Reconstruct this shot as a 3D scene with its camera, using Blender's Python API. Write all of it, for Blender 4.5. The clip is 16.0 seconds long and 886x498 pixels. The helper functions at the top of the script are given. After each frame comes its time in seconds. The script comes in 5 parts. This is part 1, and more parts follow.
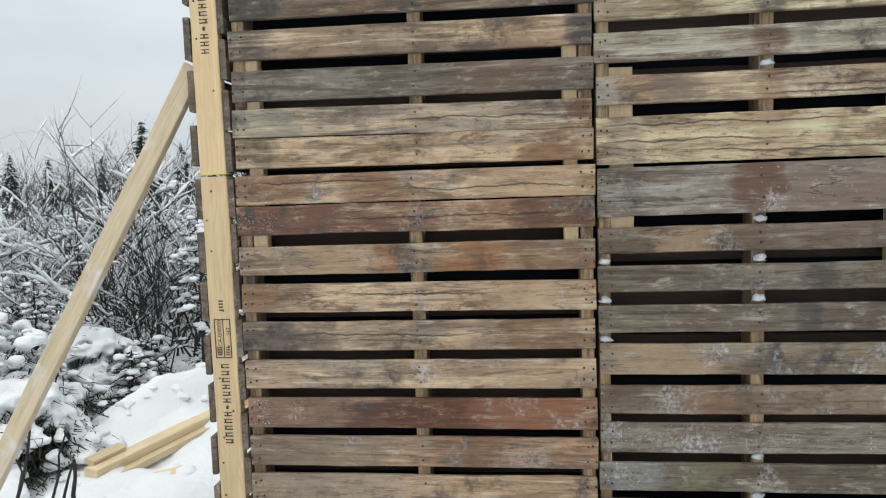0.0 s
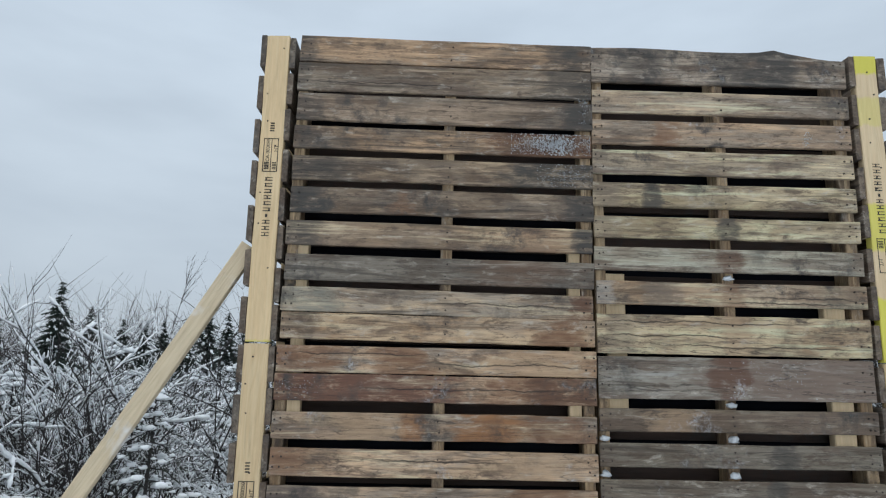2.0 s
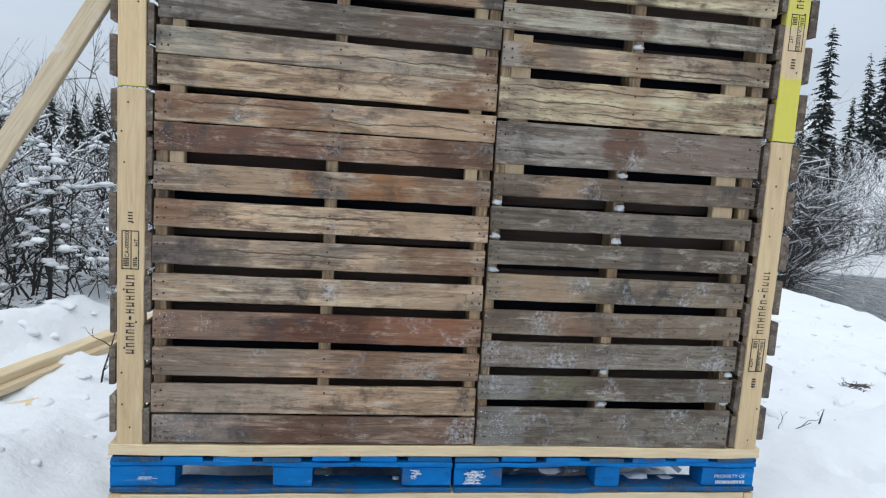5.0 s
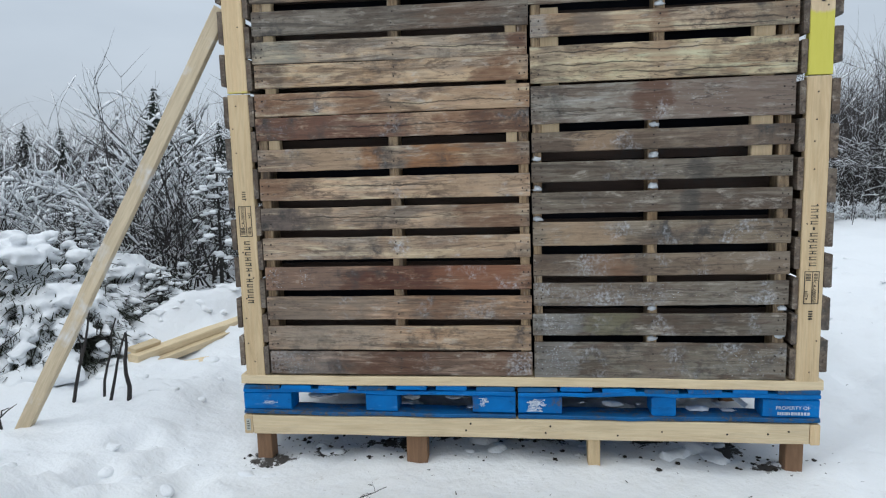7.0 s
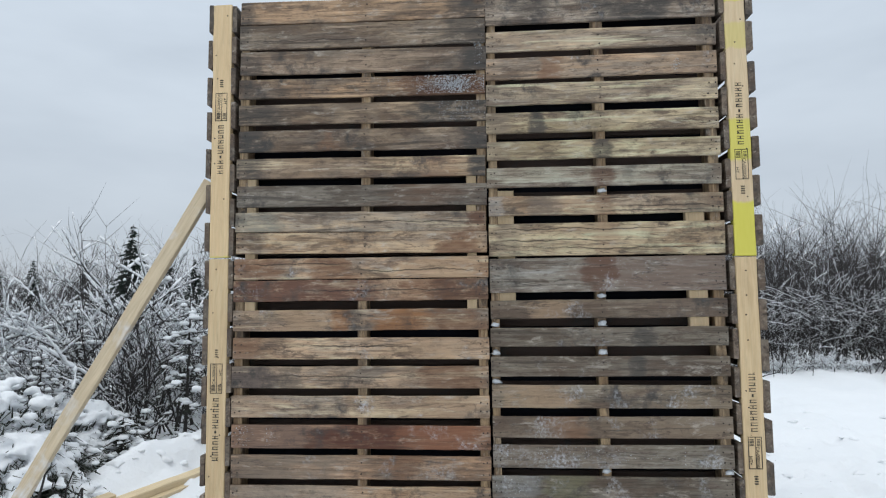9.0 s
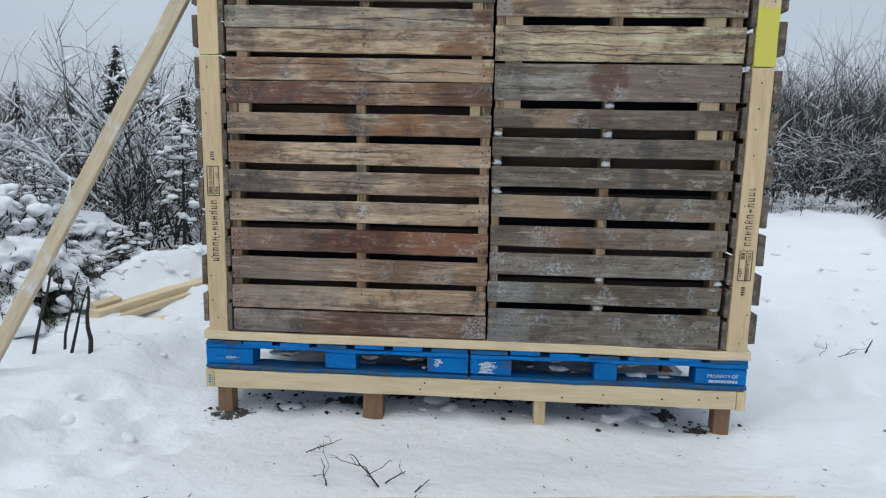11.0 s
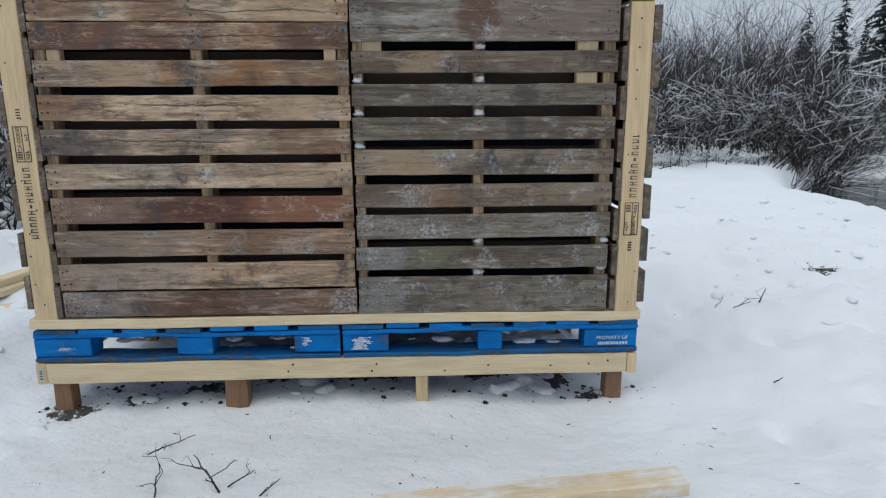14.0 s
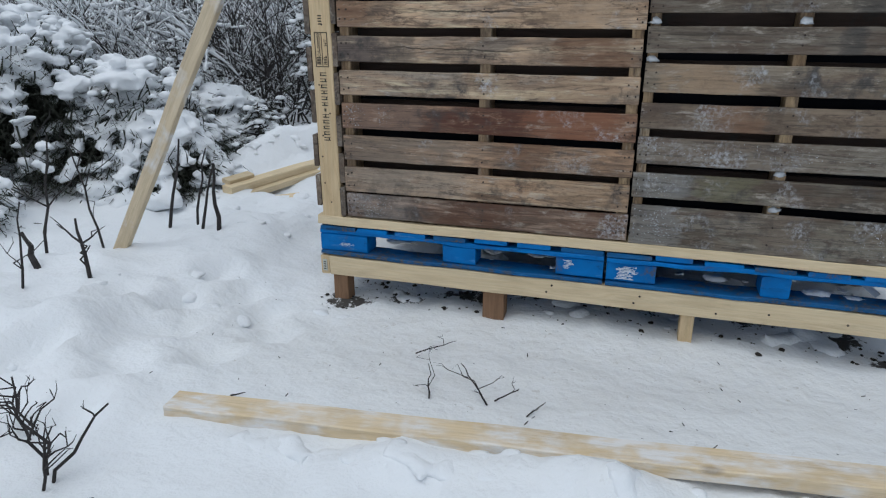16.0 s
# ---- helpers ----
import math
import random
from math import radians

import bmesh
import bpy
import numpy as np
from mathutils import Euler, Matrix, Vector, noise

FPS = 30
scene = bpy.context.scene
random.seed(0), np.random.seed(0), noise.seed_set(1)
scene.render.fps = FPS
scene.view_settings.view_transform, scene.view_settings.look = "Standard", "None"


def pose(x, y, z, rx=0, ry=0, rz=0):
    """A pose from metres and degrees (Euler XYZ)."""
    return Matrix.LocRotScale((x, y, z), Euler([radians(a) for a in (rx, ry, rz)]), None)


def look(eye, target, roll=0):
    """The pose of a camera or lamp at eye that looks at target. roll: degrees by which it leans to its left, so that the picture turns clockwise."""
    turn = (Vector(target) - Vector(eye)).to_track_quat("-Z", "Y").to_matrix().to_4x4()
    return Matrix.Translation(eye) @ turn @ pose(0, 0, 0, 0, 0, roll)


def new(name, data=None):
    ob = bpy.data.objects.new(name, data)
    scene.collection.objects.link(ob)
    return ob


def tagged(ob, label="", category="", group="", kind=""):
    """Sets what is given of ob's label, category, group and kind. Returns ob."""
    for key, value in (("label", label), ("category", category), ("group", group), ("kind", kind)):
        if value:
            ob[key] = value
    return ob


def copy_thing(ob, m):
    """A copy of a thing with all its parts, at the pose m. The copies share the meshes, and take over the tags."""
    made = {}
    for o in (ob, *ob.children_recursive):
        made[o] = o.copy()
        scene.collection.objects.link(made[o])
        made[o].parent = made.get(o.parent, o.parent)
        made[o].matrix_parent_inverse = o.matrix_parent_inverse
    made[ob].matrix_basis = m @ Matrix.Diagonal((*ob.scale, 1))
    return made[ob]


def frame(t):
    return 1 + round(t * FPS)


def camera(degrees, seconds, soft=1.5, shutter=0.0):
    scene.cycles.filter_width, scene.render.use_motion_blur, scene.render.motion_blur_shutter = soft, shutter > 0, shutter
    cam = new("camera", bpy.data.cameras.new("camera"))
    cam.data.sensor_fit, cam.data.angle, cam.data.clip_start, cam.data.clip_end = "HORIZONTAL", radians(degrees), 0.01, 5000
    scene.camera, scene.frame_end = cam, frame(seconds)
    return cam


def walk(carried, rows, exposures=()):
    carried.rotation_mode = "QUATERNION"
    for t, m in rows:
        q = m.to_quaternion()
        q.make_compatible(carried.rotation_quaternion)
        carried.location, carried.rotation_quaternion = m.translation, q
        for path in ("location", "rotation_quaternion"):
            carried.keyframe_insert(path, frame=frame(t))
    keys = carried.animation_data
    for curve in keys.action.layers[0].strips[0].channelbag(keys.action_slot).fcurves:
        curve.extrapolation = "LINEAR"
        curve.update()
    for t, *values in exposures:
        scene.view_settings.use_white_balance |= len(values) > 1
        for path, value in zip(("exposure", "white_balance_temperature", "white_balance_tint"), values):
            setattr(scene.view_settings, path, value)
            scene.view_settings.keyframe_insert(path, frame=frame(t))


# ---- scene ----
cam = camera(68.2, 16.0, soft=1.2)
PATH = [
    (0, (1.038, -2.047, 1.619), (0.821, -0.067, 1.438), -1.9),
    (0.5, (0.873, -2.179, 1.548), (0.765, -0.193, 1.342), -1.7),
    (0.8, (0.822, -2.256, 1.514), (0.768, -0.268, 1.302), -0.6),
    (1, (0.797, -2.296, 1.525), (0.763, -0.305, 1.335), 1.3),
    (1.5, (0.733, -2.367, 1.617), (0.685, -0.369, 1.713), 2.1),
    (2, (0.682, -2.371, 1.6), (0.72, -0.405, 1.968), 1.2),
    (2.5, (0.739, -2.4, 1.673), (0.857, -0.453, 2.112), 1.2),
    (3, (0.746, -2.388, 1.668), (0.88, -0.446, 2.128), 1.1),
    (3.5, (0.763, -2.378, 1.668), (0.905, -0.431, 2.101), 1.5),
    (4, (0.739, -2.356, 1.686), (0.971, -0.412, 2.096), 1.1),
    (4.5, (0.783, -2.306, 1.629), (1.063, -0.329, 1.734), 2.3),
    (4.6, (0.798, -2.299, 1.62), (1.07, -0.318, 1.634), 2.4),
    (5, (0.82, -2.297, 1.486), (1.084, -0.329, 1.243), 3.6),
    (5.1, (0.815, -2.285, 1.475), (1.098, -0.329, 1.168), 3.8),
    (5.2, (0.821, -2.259, 1.48), (1.143, -0.316, 1.132), 6.1),
    (7.3, (1.275, -2.779, 1.357), (1.01, -0.807, 1.151), -2.3),
    (7.5, (1.275, -2.826, 1.353), (1.055, -0.845, 1.181), -1.5),
    (8, (1.299, -2.887, 1.462), (1.154, -0.893, 1.479), -3.0),
    (8.2, (1.338, -2.883, 1.489), (1.205, -0.895, 1.66), -2.2),
    (10.5, (1.256, -2.841, 1.404), (1.084, -0.849, 1.334), 0.7),
    (11, (1.281, -2.821, 1.351), (1.149, -0.853, 1.02), 1.1),
    (11.5, (1.273, -2.816, 1.314), (1.155, -0.867, 0.881), 1.4),
    (12, (1.264, -2.817, 1.291), (1.154, -0.874, 0.829), 2.4),
    (12.5, (1.269, -2.814, 1.29), (1.134, -0.866, 0.86), 2.0),
    (13, (1.276, -2.808, 1.297), (1.128, -0.846, 0.941), 1.2),
    (13.5, (1.312, -2.723, 1.326), (1.35, -0.758, 0.953), 1.8),
    (13.8, (1.396, -2.626, 1.26), (1.524, -0.674, 0.845), 0.8),
    (14, (1.523, -2.528, 1.293), (1.609, -0.577, 0.859), -0.2),
    (14.5, (1.504, -2.423, 1.342), (1.531, -0.506, 0.773), -0.9),
    (15, (1.444, -2.408, 1.294), (1.265, -0.537, 0.611), -0.2),
    (15.5, (1.323, -2.461, 1.314), (0.798, -0.667, 0.602), 0.8),
    (16, (1.311, -2.429, 1.313), (0.761, -0.638, 0.614), -0.3),
]
walk(cam, [(t, look(eye, target, roll)) for t, eye, target, roll in PATH],
     [(0, -0.02, 6690, 7), (1.2, -0.03, 6590, 7), (1.6, -0.03, 6390, 7), (2.3, -0.52, 6090, 5), (4.2, -0.56, 6090, 5), (5, -0.16, 6140, 8), (7.4, -0.30, 6190, 7), (8.2, -0.22, 6340, 8),
      (10.4, -0.34, 6190, 7), (11.2, -0.42, 6090, 7), (12, -0.56, 6040, 7), (14, -0.52, 6140, 8), (14.6, -0.48, 6140, 8), (16, -0.64, 6040, 8)])
SKY = 1.0

# ---- sky and light: an overcast winter day ----
world = bpy.data.worlds.new("overcast")
scene.world = world
world.use_nodes = True


def node(nt, kind, **sets):
    """A node with its settings; a setting whose name is an input's is put into that input, linked if it is a socket."""
    n = nt.nodes.new("ShaderNode" + kind)
    for key, value in sets.items():
        if key == "p_operation":
            n.operation = value
            continue
        slot = n.inputs[int(key[1:])] if key[0] == "i" and key[1:].isdigit() else n.inputs[key.replace("_", " ")]
        if isinstance(value, bpy.types.NodeSocket):
            nt.links.new(value, slot)
        else:
            slot.default_value = value
    return n


def mixed(nt, fac, a, b, blend="MIX"):
    n = nt.nodes.new("ShaderNodeMix")
    n.data_type, n.blend_type = "RGBA", blend
    for slot, value in ((n.inputs[0], fac), (n.inputs[6], a), (n.inputs[7], b)):
        if isinstance(value, bpy.types.NodeSocket):
            nt.links.new(value, slot)
        elif slot == n.inputs[0]:
            slot.default_value = value
        else:
            slot.default_value = (*value, 1) if len(value) == 3 else value
    return n.outputs[2]


def ramp(nt, fac, *stops):
    n = nt.nodes.new("ShaderNodeValToRGB")
    els = n.color_ramp.elements
    while len(els) < len(stops):
        els.new(0.5)
    for e, (at, c) in zip(els, stops):
        e.position = at
        e.color = (c, c, c, 1) if isinstance(c, (int, float)) else (*c, 1)
    nt.links.new(fac, n.inputs[0])
    return n.outputs[0]


def calc(nt, op, a, b=0.0, c=0.0, clamp=False):
    n = nt.nodes.new("ShaderNodeMath")
    n.operation, n.use_clamp = op, clamp
    for slot, value in zip(n.inputs, (a, b, c)):
        if isinstance(value, bpy.types.NodeSocket):
            nt.links.new(value, slot)
        else:
            slot.default_value = value
    return n.outputs[0]


wt = world.node_tree
wt.nodes.clear()
sky = node(wt, "TexSky")
sky.sky_type, sky.sun_disc, sky.sun_elevation, sky.sun_rotation, sky.dust_density = "NISHITA", False, radians(50), radians(198), 4.0
way = node(wt, "TexCoord").outputs["Generated"]
up = node(wt, "SeparateXYZ", Vector=way).outputs[2]
cloud = node(wt, "TexNoise", Vector=node(wt, "Mapping", Vector=way, Scale=(1.5, 1.5, 5)).outputs[0], Scale=2.2, Detail=4.0, Roughness=0.5).outputs[0]
veil = ramp(wt, up, (0.0, (0.76, 0.79, 0.83)), (0.12, (0.76, 0.82, 0.90)), (0.30, (0.86, 0.935, 1.03)), (0.50, (0.86, 0.945, 1.06)), (0.72, (1.15, 1.21, 1.29)), (1.0, (1.62, 1.68, 1.75)))
veil = mixed(wt, ramp(wt, cloud, (0.35, 0.0), (0.7, 0.32)), veil, (0.50, 0.56, 0.65))
low = mixed(wt, 0.90, mixed(wt, 1.0, sky.outputs[0], (0.08, 0.08, 0.08), "MULTIPLY"), veil)
back = node(wt, "Background", Color=low, Strength=SKY)
wt.links.new(back.outputs[0], node(wt, "OutputWorld").inputs[0])

sun = new("sun", bpy.data.lights.new("sun", "SUN"))
sun.data.energy, sun.data.angle, sun.data.color = 1.0, radians(50), (1.0, 0.96, 0.9)
sun.matrix_world = look((-2, -4, 9), (0, 0, 0))

# ---- materials ----


def surface(name):
    m = bpy.data.materials.new(name)
    m.use_nodes = True
    nt = m.node_tree
    shader = nt.nodes["Principled BSDF"]
    return m, nt, shader


def bumped(nt, shader, height, strength, distance):
    b = node(nt, "Bump", Height=height, Strength=strength, Distance=distance)
    nt.links.new(b.outputs[0], shader.inputs["Normal"])


def jumbled(nt, axis):
    """Object coordinates shifted by a random amount for each object, with the grain drawn out along one axis."""
    co = node(nt, "TexCoord").outputs["Object"]
    rnd = node(nt, "ObjectInfo").outputs["Random"]
    shift = node(nt, "CombineXYZ", X=calc(nt, "MULTIPLY", rnd, 37.0), Y=calc(nt, "MULTIPLY", rnd, 91.0), Z=calc(nt, "MULTIPLY", rnd, 53.0)).outputs[0]
    sc = [1.0, 1.0, 1.0]
    sc["xyz".index(axis)] = 0.055
    moved = node(nt, "VectorMath", p_operation="ADD", i0=co, i1=shift).outputs[0]
    grain = node(nt, "VectorMath", p_operation="MULTIPLY", i0=moved, i1=tuple(sc)).outputs[0]
    return co, moved, grain, rnd


def board_wood(name, pale, dark, axis="x", grey=0.0, stains=(), soot=0.0, rime=0.0, cracks=0.4, rough=0.8, knots=0.5, coat=(), splits=()):
    """Sawn softwood. grey: weathering; stains: (centre, half width, colour, strength) along the grain; soot: dark mould; rime: frost;
    coat: (from, to, strength) stretches of yellow spray paint along z; splits: (height, from, to) of long cracks along the grain."""
    m, nt, shader = surface(name)
    if grey:
        pale, dark = tuple(0.97 * k * c for c, k in zip(pale, (1.0, 1.0, 1.0))), tuple(0.76 * k * c for c, k in zip(dark, (1.01, 1.0, 0.99)))
    co, moved, grain, rnd = jumbled(nt, axis)
    fibre = node(nt, "TexNoise", Vector=grain, Scale=120.0, Detail=6.0, Roughness=0.7, Distortion=0.2).outputs[0]
    rings = node(nt, "TexNoise", Vector=grain, Scale=15.0, Detail=2.0, Roughness=0.5, Distortion=1.5).outputs[0]
    band = calc(nt, "PINGPONG", calc(nt, "MULTIPLY", rings, 8.0), 0.5)
    flow = node(nt, "VectorMath", p_operation="MULTIPLY", i0=moved, i1=(0.35, 1, 1.5) if axis == "x" else (1.5, 1, 0.35) if axis == "z" else (1.5, 0.35, 1.5)).outputs[0]
    blot = node(nt, "TexNoise", Vector=flow, Scale=9.0, Detail=7.0, Roughness=0.68, Distortion=0.4).outputs[0]
    wash = node(nt, "TexNoise", Vector=node(nt, "VectorMath", p_operation="ADD", i0=flow, i1=(5.2, 1.7, 9.1)).outputs[0], Scale=6.0, Detail=7.0, Roughness=0.7, Distortion=0.6).outputs[0]
    colour = mixed(nt, ramp(nt, band, (0.05, 0.0), (0.45, 0.5)), pale, dark)
    if grey:
        stretch = (0.32, 1, 1) if axis == "x" else (1, 0.32, 1) if axis == "y" else (1, 1, 0.32)
        drift = node(nt, "TexNoise", Vector=node(nt, "VectorMath", p_operation="MULTIPLY", i0=moved, i1=stretch).outputs[0], Scale=7.0, Detail=3.0, Roughness=0.55, Distortion=0.8).outputs[0]
        vein = node(nt, "TexNoise", Vector=grain, Scale=34.0, Detail=5.0, Roughness=0.65, Distortion=0.9).outputs[0]
        mott = node(nt, "TexNoise", Vector=node(nt, "VectorMath", p_operation="MULTIPLY", i0=moved, i1=stretch).outputs[0], Scale=30.0, Detail=7.0, Roughness=0.72, Distortion=0.4).outputs[0]
        colour = mixed(nt, ramp(nt, drift, (0.42, 0.0), (0.60, 0.85)), colour, tuple(0.66 * k * c for c, k in zip(dark, (1.08, 0.98, 0.90))))
        colour = mixed(nt, ramp(nt, wash, (0.48, 0.0), (0.58, 0.9 * grey)), colour, (0.25, 0.222, 0.185))
        colour = mixed(nt, ramp(nt, wash, (0.32, 0.6), (0.46, 0.0)), colour, tuple(min(0.6, 1.25 * c) for c in pale))
        colour = mixed(nt, ramp(nt, blot, (0.52, 0.0), (0.61, 0.75)), colour, (0.115, 0.078, 0.055))
        colour = mixed(nt, ramp(nt, mott, (0.55, 0.0), (0.63, 0.75)), colour, (0.085, 0.058, 0.042))
        colour = mixed(nt, ramp(nt, mott, (0.33, 0.6), (0.44, 0.0)), colour, (0.50, 0.455, 0.39))
        colour = mixed(nt, ramp(nt, vein, (0.55, 0.0), (0.63, 0.75)), colour, tuple(0.42 * c for c in dark))
        colour = mixed(nt, ramp(nt, vein, (0.32, 0.7), (0.44, 0.0)), colour, tuple(min(0.65, 1.4 * k * c) for c, k in zip(pale, (0.97, 1.0, 1.05))))
        pits = node(nt, "TexNoise", Vector=node(nt, "VectorMath", p_operation="MULTIPLY", i0=moved, i1=stretch).outputs[0], Scale=95.0, Detail=5.0, Roughness=0.8).outputs[0]
        colour = mixed(nt, ramp(nt, pits, (0.57, 0.0), (0.70, 0.6)), colour, (0.085, 0.058, 0.042))
    else:
        colour = mixed(nt, ramp(nt, blot, (0.48, 0.0), (0.62, 0.3)), colour, tuple(0.72 * c for c in dark))
    along = node(nt, "SeparateXYZ", Vector=co).outputs["xyz".index(axis)]
    for at, half, tint, strength in stains:
        off = calc(nt, "DIVIDE", calc(nt, "ABSOLUTE", calc(nt, "SUBTRACT", along, at)), half)
        off = calc(nt, "ADD", off, calc(nt, "MULTIPLY", calc(nt, "SUBTRACT", calc(nt, "ADD", calc(nt, "MULTIPLY", wash, 0.6), calc(nt, "MULTIPLY", blot, 0.4)), 0.5), 5.0))
        worn = calc(nt, "MULTIPLY", ramp(nt, off, (0.50, min(1.0, 1.08 * strength)), (0.82, 0.7 * strength), (1.08, 0.0)), ramp(nt, vein, (0.32, 0.75), (0.5, 1.0)) if grey else 1.0)
        if grey:
            worn = calc(nt, "MULTIPLY", worn, ramp(nt, mott, (0.36, 0.35), (0.50, 1.0)))
        colour = mixed(nt, worn, colour, tint)
    streak = ramp(nt, fibre, (0.28, 0.55), (0.42, 0.90), (0.58, 1.04), (0.74, 1.18))
    colour = mixed(nt, 1.0 if grey else 0.45, colour, streak, "MULTIPLY")
    if knots:
        v = node(nt, "TexVoronoi", Vector=node(nt, "VectorMath", p_operation="MULTIPLY", i0=moved, i1=(0.5, 1, 1) if axis == "x" else (1, 1, 0.5)).outputs[0], Scale=5.0, Randomness=1.0).outputs[0]
        colour = mixed(nt, ramp(nt, v, (0.035, knots), (0.085, 0.0)), colour, (0.11, 0.065, 0.035))
    if soot:
        spots = node(nt, "TexNoise", Vector=moved, Scale=13.0, Detail=7.0, Roughness=0.72).outputs[0]
        wide = node(nt, "TexNoise", Vector=moved, Scale=3.0, Detail=2.0).outputs[0]
        mask = calc(nt, "MULTIPLY", ramp(nt, spots, (0.48, 0.0), (0.62, 1.0)), ramp(nt, wide, (0.57 - 0.3 * soot, 0.0), (0.72 - 0.2 * soot, 0.9)))
        colour = mixed(nt, mask, colour, (0.045, 0.042, 0.04))
    split = node(nt, "TexNoise", Vector=grain, Scale=13.0, Detail=6.0, Roughness=0.6, Distortion=1.4).outputs[0]
    gap = calc(nt, "ABSOLUTE", calc(nt, "SUBTRACT", split, 0.5))
    if cracks:
        colour = mixed(nt, ramp(nt, gap, (0.0, cracks), (0.009, 0.0)), colour, (0.03, 0.024, 0.02))
    for h, lo, hi in splits:
        wander = node(nt, "TexNoise", Vector=node(nt, "VectorMath", p_operation="MULTIPLY", i0=moved, i1=(1, 0, 0)).outputs[0], Scale=5.0, Detail=4.0, Roughness=0.6).outputs[0]
        z = node(nt, "SeparateXYZ", Vector=co).outputs[2]
        path = calc(nt, "ADD", h, calc(nt, "MULTIPLY", calc(nt, "SUBTRACT", wander, 0.5), 0.05))
        line = calc(nt, "ABSOLUTE", calc(nt, "SUBTRACT", z, path))
        taper = calc(nt, "MULTIPLY", ramp(nt, calc(nt, "SUBTRACT", along, lo), (0.0, 0.0), (0.15, 1.0)), ramp(nt, calc(nt, "SUBTRACT", hi, along), (0.0, 0.0), (0.15, 1.0)))
        mask = calc(nt, "MULTIPLY", ramp(nt, line, (0.0013, 0.95), (0.0030, 0.0)), taper)
        colour = mixed(nt, mask, colour, (0.02, 0.015, 0.012))
    if rime:
        fine = node(nt, "TexNoise", Vector=moved if grey else node(nt, "VectorMath", p_operation="MULTIPLY", i0=moved, i1=(0.35, 1, 1)).outputs[0], Scale=75.0 if grey else 30.0, Detail=7.0, Roughness=0.75 if grey else 0.6).outputs[0]
        wide = node(nt, "TexNoise", Vector=moved, Scale=6.5, Detail=3.0, Roughness=0.6).outputs[0]
        mask = calc(nt, "MULTIPLY", ramp(nt, fine, (0.46 if grey else 0.36, 0.0), (0.62, 0.6 if grey else 0.75)), ramp(nt, wide, (0.66 - 0.22 * rime, 0.0), (0.74 - 0.15 * rime, 1.0)))
        colour = mixed(nt, mask, colour, (0.52, 0.54, 0.57) if grey else (0.74, 0.76, 0.79))
    if coat:
        h = node(nt, "SeparateXYZ", Vector=co).outputs[2]
        h = calc(nt, "ADD", h, calc(nt, "MULTIPLY", calc(nt, "SUBTRACT", blot, 0.5), 0.06))
        for lo, hi, strength in coat:
            mask = calc(nt, "MULTIPLY", ramp(nt, calc(nt, "SUBTRACT", h, lo), (0.0, 0.0), (0.012, 1.0)), ramp(nt, calc(nt, "SUBTRACT", hi, h), (0.0, 0.0), (0.012, strength)))
            colour = mixed(nt, mask, colour, (0.60, 0.56, 0.05))
    tone = calc(nt, "ADD", calc(nt, "MULTIPLY", rnd, 0.22), 0.89)
    colour = mixed(nt, 1.0, colour, node(nt, "CombineColor", Red=tone, Green=tone, Blue=tone).outputs[0], "MULTIPLY")
    nt.links.new(colour, shader.inputs["Base Color"])
    shader.inputs["Roughness"].default_value = rough
    height = calc(nt, "ADD", calc(nt, "MULTIPLY", fibre, 0.6), ramp(nt, gap, (0.0, 0.0), (0.02, 0.5)))
    bumped(nt, shader, height, 0.5, 0.003)
    return m


def plain(name, colour, rough=0.7, vary=0.25, scale=20.0, bump=0.3, metal=0.0, second=None):
    """A mottled surface: two scales of variation in tone and a fine relief."""
    m, nt, shader = surface(name)
    co, moved, grain, rnd = jumbled(nt, "x")
    big = node(nt, "TexNoise", Vector=moved, Scale=scale * 0.2, Detail=3.0).outputs[0]
    fine = node(nt, "TexNoise", Vector=moved, Scale=scale, Detail=6.0, Roughness=0.65).outputs[0]
    other = second or tuple(c * (1 - vary) for c in colour)
    c = mixed(nt, ramp(nt, big, (0.35, 0.0), (0.65, 0.8)), colour, other)
    c = mixed(nt, ramp(nt, fine, (0.4, 0.0), (0.7, 0.6)), c, tuple(k * (1 - vary) for k in colour))
    nt.links.new(c, shader.inputs["Base Color"])
    shader.inputs["Roughness"].default_value = rough
    shader.inputs["Metallic"].default_value = metal
    if bump:
        bumped(nt, shader, fine, bump, 0.004)
    return m


